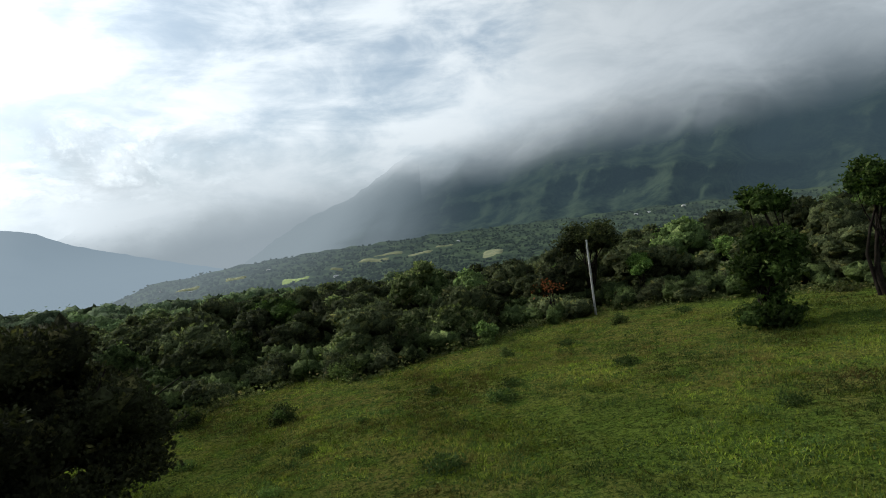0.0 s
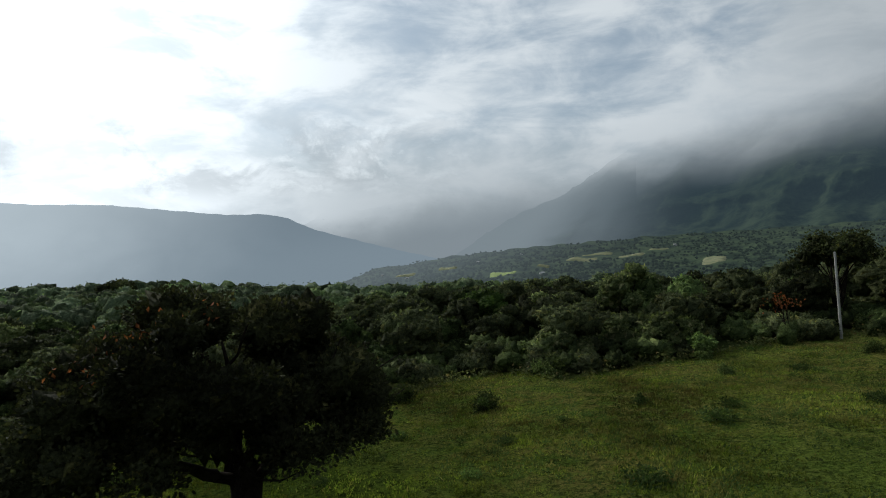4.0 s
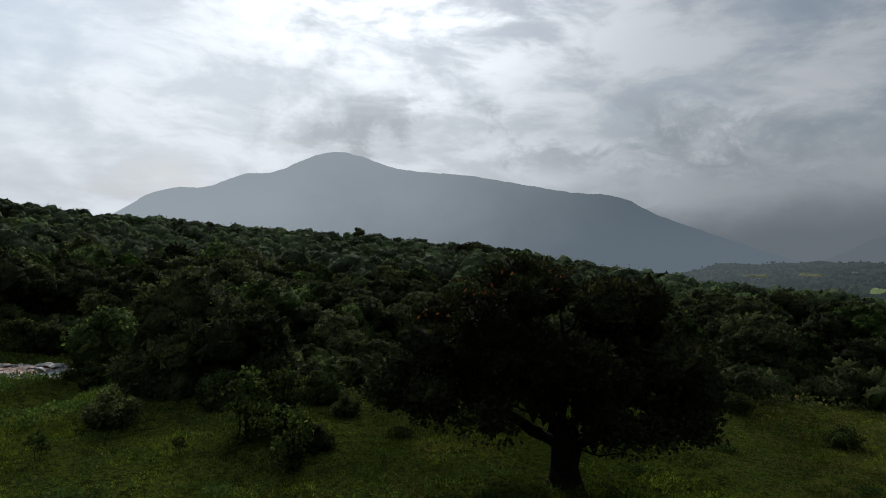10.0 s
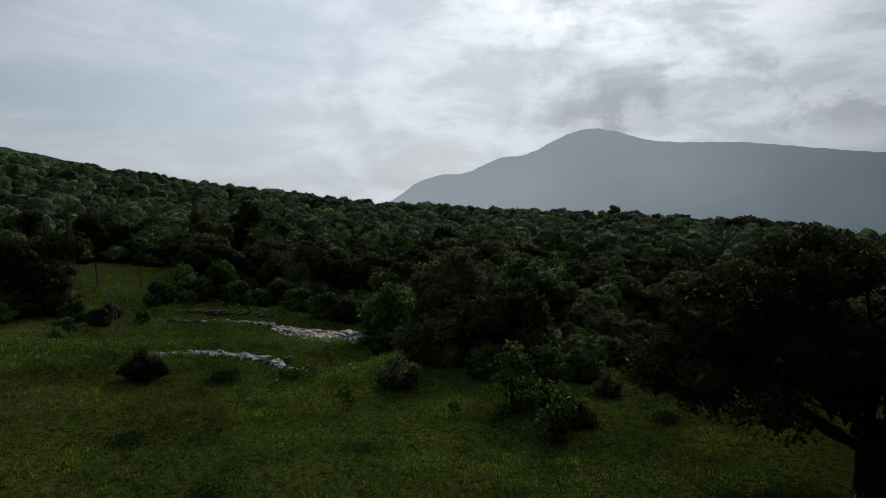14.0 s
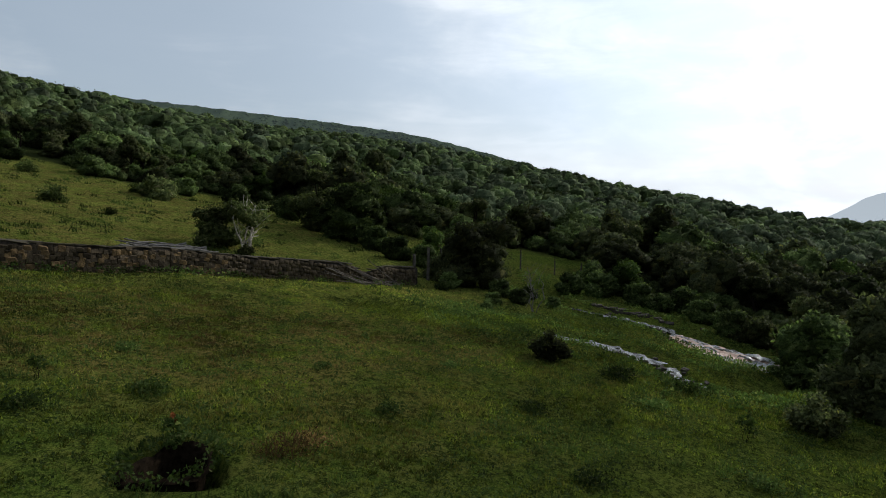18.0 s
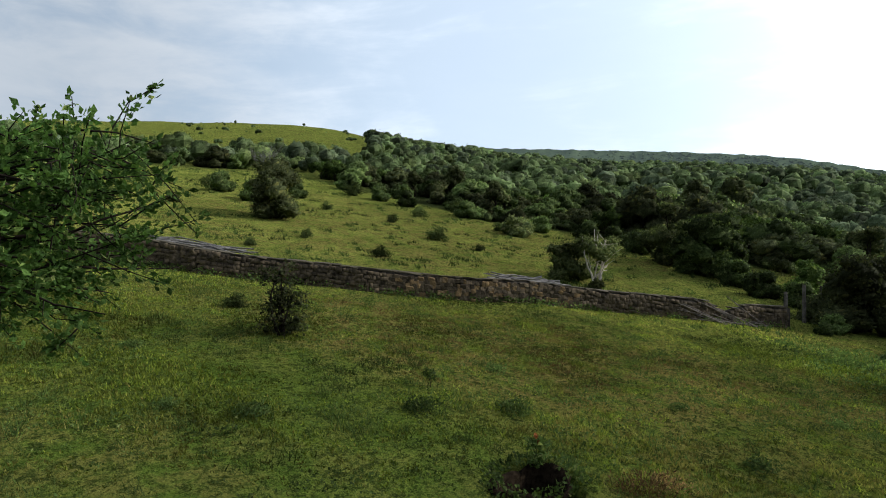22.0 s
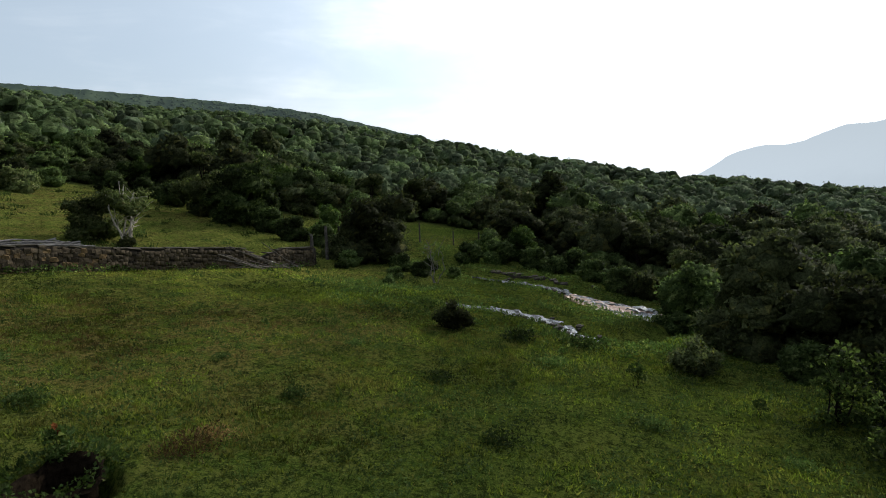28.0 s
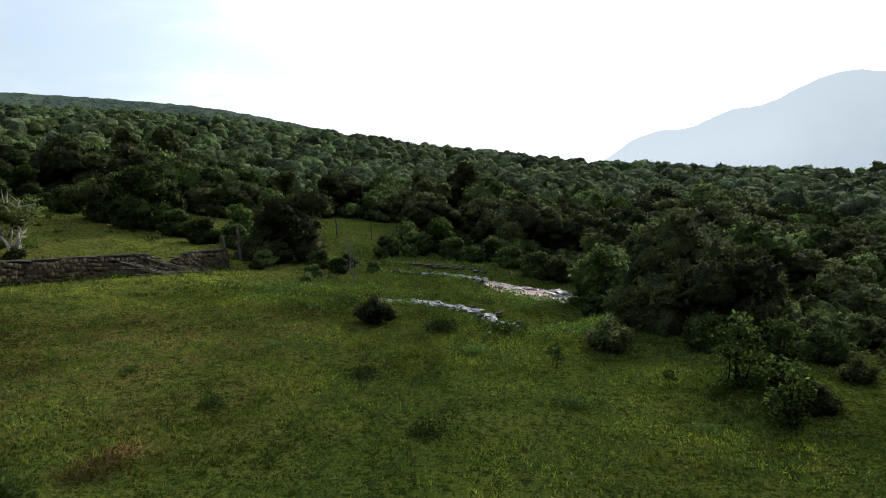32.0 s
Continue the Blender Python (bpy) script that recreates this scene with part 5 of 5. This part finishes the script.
STONE_HEAP = surface("wall_rubble", (.027, .022, .015), (.104, .080, .050), 3.2, 40, .9, .8)
tagged(part("stonework", heap_mesh([lay(*q, r.uniform(.2, .3), None, "stone") for q in heap], STONES[:7], "stonework", STONE_HEAP), wall), kind="stuff")
s = .1
caps = []
while s < s_end - .3:
    long = r.uniform(.35, .8)
    h = wall_height(s + long / 2)
    if h > .8:
        caps.append(lay(s + long / 2, h - .035, long * 1.04, r.uniform(.05, .075), r.uniform(.36, .40), None, "cap"))
    s += long
for j, m in enumerate(caps):
    ob = new("capstone", CAPS[j % 4])
    ob.parent = wall
    ob.matrix_basis = inv @ m

# ---- poles and sticks lying about the wall ----
BROWN_STICK = surface("dead_branch", (.055, .048, .040), (.17, .15, .13), 5, 50, .9, .4, vary=.35)


def pole_stack(name, label, s, side, n, long, thick, spread, high, turn, mat=None, tidy=.10):
    x, y, t = along(s)
    nx, ny = -math.sin(t), math.cos(t)
    if nx * x + ny * y > 0:
        nx, ny = -nx, -ny
    x, y = x + nx * side, y + ny * side
    ob = thing(name, (x, y, float(ground_z(x, y))), label, "timber pile")
    for k in range(n):
        a = t + turn + r.normal(0, tidy)
        u = np.array([math.cos(a), math.sin(a)])
        c = np.array([nx, ny]) * r.uniform(-spread, spread) + u * r.normal(0, .25)
        l = long * r.uniform(.6, 1.1) / 2
        pts = []
        for q in (-1, -.4, .3, 1):
            w = c + u * l * q + r.normal(0, .03, 2)
            g = float(ground_z(x + w[0], y + w[1])) - float(ob.location.z)
            pts.append((w[0], w[1], g + high * r.uniform(.3, 1) + .03 + r.normal(0, .015)))
        rad = thick * r.uniform(.6, 1.2)
        part("pole" if thick > .045 else "stick", mesh_of("pole", *tube(pts, (rad, rad * .95, rad * .9, rad * .7), 6), mat or GREY_WOOD), ob)
    return ob


pole_stack("pole_stack", "stack of grey weathered poles lying behind the wall", 11.4, -5.6, 26, 4.4, .048, .9, .45, -.10)
pole_stack("pole_stack", "long grey poles lying along the top of the wall", 30.6, -4.6, 22, 6.0, .05, .9, .6, .04, None, .06)
x, y, t = along(3.2)
brush = thing("brushwood", (x, y, float(ground_z(x, y))), "long bare branches leaning in the gap of the wall", "brushwood")
q = np.random.RandomState(64)
for k in range(17):
    leaning = k < 9
    s0 = 3.3 + q.uniform(-2.2, .6)
    s1 = s0 + q.uniform(2.2, 4.0) * (1 if leaning else q.choice((-.3, .9)))
    (ax, ay, _), (bx, by, _) = along(max(s0, .1)), along(max(s1, .1))
    far = q.uniform(.4, 1.3)
    lx, ly = -ax / math.hypot(ax, ay), -ay / math.hypot(ax, ay)
    foot = np.array([ax + lx * far, ay + ly * far, float(ground_z(ax + lx * far, ay + ly * far)) + .04])
    up = q.uniform(.8, 1.35) if leaning else q.uniform(.08, .5)
    top = np.array([bx + lx * (.15 if leaning else far * .8), by + ly * (.15 if leaning else far * .8), float(ground_z(bx, by)) + up])
    rad = q.uniform(.018, .042)
    v, f = tube([foot, foot + (top - foot) * .35 + q.normal(0, .02, 3), foot + (top - foot) * .7 + q.normal(0, .025, 3), top], (rad, rad * .9, rad * .8, rad * .5), 6)
    part("stick", mesh_of("stick", v - np.array(brush.location), f, BROWN_STICK), brush)

# fence posts at the lower end of the wall


def post_mesh(seed, h, rad):
    q = np.random.RandomState(seed)
    v, f = tube([(0, 0, -.3), (q.normal(0, .02), 0, h * .4), (q.normal(0, .03), q.normal(0, .03), h * .8), (q.normal(0, .03), 0, h)], (rad * 1.1, rad, rad * .95, rad * .8), 8)
    return mesh_of("post", v, f, GREY_WOOD)


DARK_POST = surface("dark_post", (.030, .027, .024), (.095, .088, .078), 5, 50, .9, .5, vary=.3)
for j, (a, d, h, rad) in enumerate(((115.2, 34.4, 1.75, .10), (113.8, 36.6, 2.0, .10), (105.0, 46.5, 1.5, .06), (99.4, 46, 1.4, .06), (101.8, 47, 1.3, .05), (112.6, 39.5, 1.6, .07), (108, 46, 1.4, .06))):
    p = spot(a, d)
    me = post_mesh(60 + j, h, rad)
    me.materials[0] = DARK_POST
    ob = new("fence_post", me)
    ob.location = p
    tagged(ob, "rough weathered wooden fence post", "post", "fence posts")

# ---- the stream ----


def filled(x, y):
    """The lie of the land with the brook's own bed filled in."""
    return ground_z(x, y) + .45 * np.exp(-(line_gap(x, y, BROOK) / 1.5)**2)


def ribbon(line, widths, drop, name, label, bed=ground_z, mat=None):
    pts = np.array([polar(a, d) for a, d in line])
    seg = np.linalg.norm(np.diff(pts, axis=0), axis=1)
    t = np.concatenate([[0], np.cumsum(seg)])
    s = np.arange(0, t[-1], .15)
    x, y, w = np.interp(s, t, pts[:, 0]), np.interp(s, t, pts[:, 1]), np.interp(s, t, widths)
    soft = np.hanning(13) / np.hanning(13).sum()
    x, y = np.convolve(np.pad(x, 6, "edge"), soft, "valid"), np.convolve(np.pad(y, 6, "edge"), soft, "valid")
    dx, dy = np.gradient(x), np.gradient(y)
    l = np.hypot(dx, dy) + 1e-9
    nx, ny = -dy / l, dx / l
    base = bed(x, y) + drop
    rows_ = []
    for j, q in enumerate(np.linspace(-1, 1, 9)):
        e = w * q * (1 + .30 * np.sin(s * 2.1 + np.sign(q) * 2) + .28 * np.sin(s * 5.3 - np.sign(q) * 3) + .18 * np.sin(s * 11.7 + np.sign(q)))
        rows_.append(np.stack([x + nx * e, y + ny * e, base + .025 * np.sin(s * 7 + q * 4) + .018 * np.sin(s * 13 + q * 9)], -1))
    v = np.stack(rows_, 1).reshape(-1, 3)
    i, k = np.meshgrid(np.arange(len(s) - 1), np.arange(8), indexing="ij")
    f = np.stack([i * 9 + k, i * 9 + k + 1, i * 9 + k + 10, i * 9 + k + 9], -1).reshape(-1, 4)
    tagged(new(name, mesh_of(name, v, f, mat or WATER, True)), label, "stream", "", "structure")


def froth():
    """Fast thin water, mostly white."""
    m, t, out = material("white_water")
    where = node(t, "ShaderNodeNewGeometry").outputs["Position"]
    n, fo = fuzz(t, where, 4.5, 6, .7, 1.5), fuzz(t, where, 2.6, 6, .75, 1.5)
    b = node(t, "ShaderNodeBump", ins={"Strength": .8, "Distance": .05, "Height": n}).outputs[0]
    c = blend(t, span(t, fo, .43, .62), (.04, .04, .036), (.34, .36, .38))
    p = node(t, "ShaderNodeBsdfPrincipled", ins={"Base Color": c, "Roughness": .35, "Normal": b, "IOR": 1.33, "Specular IOR Level": .5})
    t.links.new(p.outputs[0], out.inputs[0])
    return m


FROTH = froth()
ribbon(BROOK[2:6], (.16, .26, .30, .30), .10, "water_pool", "dark still pool of the brook under its bank")
ribbon(BROOK[7:], (.3, .4, .6, .5, .35, .3), .17, "water_brook", "shallow rocky stream with white riffles")
ribbon(SIDE[1:6], (.12, .26, .36, .40, .30), .14, "water_channel", "narrow side channel of ruffled white water", mat=FROTH)
ribbon(SIDE[5:8], (.28, .30, .20), .12, "water_riffle", "broken white water among small stones", mat=FROTH)


def ledge(x, y):
    """The rock sheet that the brook runs over, in low uneven steps."""
    z = filled(x, y) - .10
    return z + .05 * wave(x, y, 1.6, 51) + .035 * np.sign(wave(x, y, .9, 52)) + .02 * wave(x, y, .4, 53)


sa, sv = np.meshgrid(np.linspace(91.6, 82.6, 90), np.linspace(0, 1, 36), indexing="ij")
near_d, far_d = np.interp(sa, (82.6, 84.5, 88, 90, 91.6), (30.2, 28.9, 28.8, 31.2, 33.8)), np.interp(sa, (82.6, 87, 90.5, 91.6), (33.6, 34.2, 34.9, 34.6))
sx, sy = polar(sa, near_d + (far_d - near_d) * sv + .18 * np.sin(sa * 5) * (1 - sv))
sz = ledge(sx, sy) - .5 * ((sv == 0) | (sv == 1) | (sa == 91.6) | (sa == 82.6))
i, k = np.meshgrid(np.arange(89), np.arange(35), indexing="ij")
tagged(new("rock_sheet", mesh_of("rock_sheet", np.stack([sx, sy, sz], -1).reshape(-1, 3), np.stack([i * 36 + k, i * 36 + k + 1, i * 36 + k + 37, i * 36 + k + 36], -1).reshape(-1, 4), RED_ROCK)),
       "broad reddish rock sheet under the running brook", "rock")
for line, widths in ((((91.3, 34.4), (89.5, 33.9), (87, 33.2), (84.2, 32.9), (82.8, 32.8)), (.10, .28, .16, .30, .25)), (((90.6, 33.2), (88.6, 32.6), (87.2, 32.0)), (.06, .26, .05)),
                     (((88.2, 30.6), (86.6, 30.3), (84.6, 30.6), (82.9, 31.0)), (.08, .34, .42, .3)), (((87.9, 29.4), (86, 29.5), (84.2, 29.6), (83, 30.2)), (.06, .30, .34, .2)), (((86.2, 31.6), (84.6, 31.6), (82.9, 31.8)), (.05, .32, .34))):
    ribbon(line, widths, .055, "water_film", "thin white water sliding over the rock sheet", ledge, FROTH)
ROCKS = [stone_mesh(600 + i, ROCK) for i in range(4)]
RED_SLABS = [stone_mesh(620 + i, RED_ROCK) for i in range(2)]
for line, n, lo, hi, wide in ((BROOK, 34, .20, .62, 1.2), (SIDE, 50, .25, .80, .5)):
    pts = np.array([polar(a, d) for a, d in line])
    for _ in range(n):
        t = r.uniform(lo, hi) * (len(pts) - 1)
        i = int(t)
        q = pts[i] + (pts[i + 1] - pts[i]) * (t - i) + r.normal(0, wide * .55, 2)
        s = r.uniform(.08, .26)
        slab = line is BROOK and 4.4 <= t < 7.6 and r.uniform() < .55
        me = RED_SLABS[r.randint(2)] if slab else ROCKS[r.randint(4)]
        ob = new("rock", me)
        z = float(ground_z(*q))
        ob.matrix_world = Matrix.LocRotScale((q[0], q[1], z + (.13 if slab else .06)), Euler((r.normal(0, .08), r.normal(0, .08), r.uniform(0, 6.28))), (s * (3.2 if slab else 1.3), s * (2 if slab else 1), s * (.45 if slab else .55)))
        tagged(ob, "flat reddish rock slab in the shallow stream" if slab else "dark wet boulder at the stream", "rock", "rocks in the stream")

for k in range(13):
    a = 91.6 + k * .52 + r.uniform(-.15, .15)
    d = float(np.interp(a, (88.5, 91.8, 95.6, 100.4), (34.8, 36.4, 36.9, 37.0))) + r.uniform(1.2, 1.7)
    q = spot(a, d)
    s = r.uniform(.28, .5)
    ob = new("rock", ROCKS[k % 4])
    ob.matrix_world = Matrix.LocRotScale((q[0], q[1], q[2] - .02), Euler((r.normal(0, .12), r.normal(0, .12), radians(a) + r.normal(0, .4))), (s * 1.5, s * .8, s * .55))
    tagged(ob, "dark ledge rock on the far bank of the stream", "rock", "rocks in the stream")

# ---- the dug hole with weeds about it ----
p = spot(137.7, 10.5)
ob = thing("dug_hole", (p[0], p[1], p[2]), "dark dug hole in the turf ringed with weeds", "hole")
bm = bmesh.new()
rings = []
for rad, z in ((.80, -.03), (.70, .02), (.62, -.05), (.57, -.5), (.45, -.95), (.05, -1.1)):
    ring = []
    for k in range(18):
        t = k * 2 * math.pi / 18
        w = rad * (1 + .14 * math.sin(3 * t + rad * 4) + .07 * math.sin(5 * t))
        ring.append(bm.verts.new((math.cos(t) * w, math.sin(t) * w * .8, z + .03 * math.sin(4 * t) + .02 * math.sin(9 * t + rad * 20))))
    rings.append(ring)
for u, w in zip(rings, rings[1:]):
    for k in range(18):
        bm.faces.new((u[k], u[(k + 1) % 18], w[(k + 1) % 18], w[k]))
part("earth_rim", bm_mesh("earth_rim", bm, EARTH, True), ob, "bare dark earth, darkened further for the hole's shade")
q = np.random.RandomState(88)
t = q.uniform(0, 6.28, 520)
rad = q.uniform(.56, 1.0, 520)
pts = np.stack([np.cos(t) * rad, np.sin(t) * rad * .85, q.uniform(.02, .16, 520)], -1)
v, f = leaf_quads(q, pts, pts / np.linalg.norm(pts, axis=1)[:, None], .09, .3, .3, .5)
tagged(part("weed_fringe", mesh_of("weeds", v, f, WEED), ob), kind="stuff")
p = spot(137.2, 11.2)
ob = thing("red_flower_plant", p, "leafy plant with two small red flowers by the hole", "plant")
st, lv = plant(310, .5, .3, 5, 260, .08, .1, 4, .01, WEED, full=0)
part("branchwork", st, ob)
part("foliage", lv, ob)
for dx, dz in ((.02, .52), (-.05, .38)):
    v, f = leaf_quads(q, np.tile((dx, .0, dz), (12, 1)), q.normal(0, .5, (12, 3)), .06, .4)
    part("flower", mesh_of("flower", v, f, RED_LEAF), ob, "small red flower")
for a, d, s in ((127.3, 11.1, .8), (125.6, 11.5, .6), (129.3, 10.9, .5)):
    p = spot(a, d)
    ob = thing("dry_fern", p, "withered rust-brown fern clump in the turf", "fern", "dry ferns", "", d, s)
    q = np.random.RandomState(int(a))
    pts = q.normal(0, 1, (420, 3)) * (.30, .30, .09) + (0, 0, .11)
    v, f = leaf_quads(q, np.maximum(pts, (-9, -9, .01)), pts / np.linalg.norm(pts, axis=1)[:, None], .11, .15, .2, .4)
    part("fronds", mesh_of("fronds", v, f, DRY_LEAF), ob)

# ---- grass and weeds of the turf ----


def blades(r, x, y, tall, wide, per):
    n = len(x)
    x, y, tall = np.repeat(x, per), np.repeat(y, per), np.repeat(tall, per)
    x, y = x + r.normal(0, .035, n * per), y + r.normal(0, .035, n * per)
    base = np.stack([x, y, ground_z(x, y) + pit(x, y) - .01], -1)
    a = r.uniform(0, 6.28, n * per)
    side = np.stack([np.cos(a), np.sin(a), 0 * a], -1) * wide * r.uniform(.6, 1.3, (n * per, 1))
    lean_ = np.stack([r.normal(0, .5, n * per), r.normal(0, .5, n * per), np.ones(n * per)], -1) * (tall * r.uniform(.5, 1.25, n * per))[:, None]
    v = np.stack([base - side, base + side, base + lean_], 1).reshape(-1, 3)
    return v, np.arange(len(v)).reshape(-1, 3)


def open_turf(x, y):
    return (1 - woods(x, y)) * ease(np.minimum(line_gap(x, y, BROOK) / 1.2, line_gap(x, y, SIDE) / .6), .8, 1.1) * (pit(x, y) > -.1)


r = np.random.RandomState(3)
n = 135000
d = np.sqrt(r.uniform(0, 1, n)) * 15.5 + 7.5 * (r.uniform(0, 1, n) ** .5)
d = 7.6 + (d / d.max()) ** 1.75 * 27
x, y = polar(r.uniform(-41, 184, n), d)
lush = np.clip(.5 + .5 * wave(x, y, 7, 12) + .3 * wave(x, y, 1.6, 13), 0, 1)
keep = (r.uniform(0, 1, n) < .25 + .75 * lush) & (open_turf(x, y) > .5)
x, y, lush = x[keep], y[keep], lush[keep]
tall = (.036 + .058 * lush ** 1.5) * (1 + np.hypot(x, y) / 60)
sward = mesh_of("pasture_grass", *blades(r, x, y, tall, .019, 4), BLADE)
tint = sward.attributes.new("tint", "FLOAT", "POINT")
tint.data.foreach_set("value", np.repeat(.46 + .90 * paleness(x, y), 12).astype(np.float32))
sward.attributes.new("dry", "FLOAT", "POINT").data.foreach_set("value", np.repeat(np.minimum(1.05 * dryness(x, y), 1), 12).astype(np.float32))
tagged(new("pasture_grass", sward), "short grazed green grass of the pasture", "grass", "", "stuff")
n = 9000
x, y = polar(r.uniform(58, 116, n), r.uniform(20, 46, n))
g = np.minimum(line_gap(x, y, BROOK), line_gap(x, y, SIDE))
keep = (g > 1.15) & (g < 4.5) & (r.uniform(0, 1, n) < .75 * np.exp(-g / 2.6)) & (woods(x, y) < .7)
x, y = x[keep], y[keep]
px, py = np.repeat(x, 14) + r.normal(0, .14, len(x) * 14), np.repeat(y, 14) + r.normal(0, .14, len(x) * 14)
pts = np.stack([px, py, ground_z(px, py) + r.uniform(.03, .26, len(px)) * np.repeat(r.uniform(.4, 1.2, len(x)), 14)], -1)
out = np.stack([px - np.repeat(x, 14), py - np.repeat(y, 14), 0 * px + .12], -1)
out /= np.linalg.norm(out, axis=1)[:, None]
tagged(new("bank_herbs", mesh_of("bank_herbs", *leaf_quads(r, pts, out, .11, .34, .4, .5), WEED)), "rank green herbs along the stream banks", "weeds", "", "stuff")
n = 26000
x, y = polar(r.uniform(-41, 128, n), 20 + r.uniform(0, 1, n) * 34)
w = woods(x, y)
keep = (w > .03) & (w < .75) & (r.uniform(0, 1, n) < .85 - .5 * w) & (np.minimum(line_gap(x, y, BROOK), line_gap(x, y, SIDE)) > 1.4)
x, y = x[keep], y[keep]
px, py = np.repeat(x, 16) + r.normal(0, .20, len(x) * 16), np.repeat(y, 16) + r.normal(0, .20, len(x) * 16)
pts = np.stack([px, py, ground_z(px, py) + r.uniform(.03, .42, len(px)) * np.repeat(r.uniform(.3, 1.3, len(x)), 16)], -1)
out = np.stack([px - np.repeat(x, 16), py - np.repeat(y, 16), 0 * px + .15], -1)
out /= np.linalg.norm(out, axis=1)[:, None]
tagged(new("edge_herbs", mesh_of("edge_herbs", *sprig_tris(r, pts, out, .13, .6), EDGE_LEAF)), "ragged low herbs and dry stalks along the wood's edge", "weeds", "", "stuff")
n = 5200
x, y = polar(r.uniform(-40, 183, n), 8.5 + r.uniform(0, 1, n) ** .7 * 24)
keep = (open_turf(x, y) > .5) & (np.clip(.5 + wave(x, y, 6, 21), 0, 1) > r.uniform(0, 1, n))
x, y = x[keep], y[keep]
bx, by = np.repeat(x, 26) + r.normal(0, .11, len(x) * 26), np.repeat(y, 26) + r.normal(0, .11, len(x) * 26)
hx, hy = polar(r.uniform(112, 178, 2600), r.uniform(31, 92, 2600))
keep = (woods(hx, hy) < .3) & (np.clip(.45 + wave(hx, hy, 7, 22), 0, 1) > r.uniform(0, 1, 2600))
hx, hy = hx[keep], hy[keep]
tx, ty = np.repeat(hx, 16) + r.normal(0, .17, len(hx) * 16), np.repeat(hy, 16) + r.normal(0, .17, len(hx) * 16)
tagged(new("hill_tussocks", mesh_of("hill_tussocks", *blades(r, tx, ty, np.repeat(r.uniform(.12, .34, len(hx)), 16), .034, 1), WEED)), "low dark tufts dotted over the grass hill", "grass", "", "stuff")
n = 5200
s = r.uniform(.3, s_end - .4, n)
at = np.array([along(q) for q in s])
away = np.hypot(at[:, 0], at[:, 1])
off = .22 + np.abs(r.normal(0, .22, n))
wx, wy = at[:, 0] * (1 - off / away), at[:, 1] * (1 - off / away)
keep = np.clip(.55 + wave(wx, wy, 2.4, 27), 0, 1) > r.uniform(0, 1, n)
wx, wy, off = wx[keep], wy[keep], off[keep]
pts = np.stack([wx, wy, ground_z(wx, wy) + r.uniform(.02, .30, len(wx)) * np.clip(1.3 - off, .3, 1)], -1)
out = r.normal(0, 1, pts.shape) * (1, 1, .3)
out /= np.linalg.norm(out, axis=1)[:, None]
tagged(new("wall_foot_weeds", mesh_of("wall_foot_weeds", *leaf_quads(r, pts, out, .11, .34, .4, .4), WEED)), "green weeds along the foot of the wall", "weeds", "", "stuff")
tagged(new("tussock_grass", mesh_of("tussock_grass", *blades(r, bx, by, np.repeat(r.uniform(.08, .22, len(x)), 26), .011, 1), TUSSOCK)), "darker tussocks of longer grass in the turf", "grass", "", "stuff")
n = 26000
d = 8 + r.uniform(0, 1, n) ** .9 * 21
x, y = polar(r.uniform(-40, 183, n), d)
b = bearing(x, y)
thick_here = (.35 + .65 * np.exp(-((b - 82) / 30) ** 2)) * np.clip(.45 + wave(x, y, 4, 15) + .5 * wave(x, y, 1.3, 16), 0, 1)
keep = (r.uniform(0, 1, n) < thick_here) & (open_turf(x, y) > .5)
x, y = x[keep], y[keep]
m = 8
px, py = np.repeat(x, m) + r.normal(0, .09, len(x) * m), np.repeat(y, m) + r.normal(0, .09, len(x) * m)
pts = np.stack([px, py, ground_z(px, py) + r.uniform(.01, .11, len(px))], -1)
out = np.stack([px - np.repeat(x, m), py - np.repeat(y, m), 0 * px + .05], -1)
out /= np.linalg.norm(out, axis=1)[:, None]
tagged(new("pasture_weeds", mesh_of("pasture_weeds", *leaf_quads(r, pts, out, .062, .34, .5, .4), WEED)), "broad-leaved weeds among the grass", "weeds", "", "stuff")
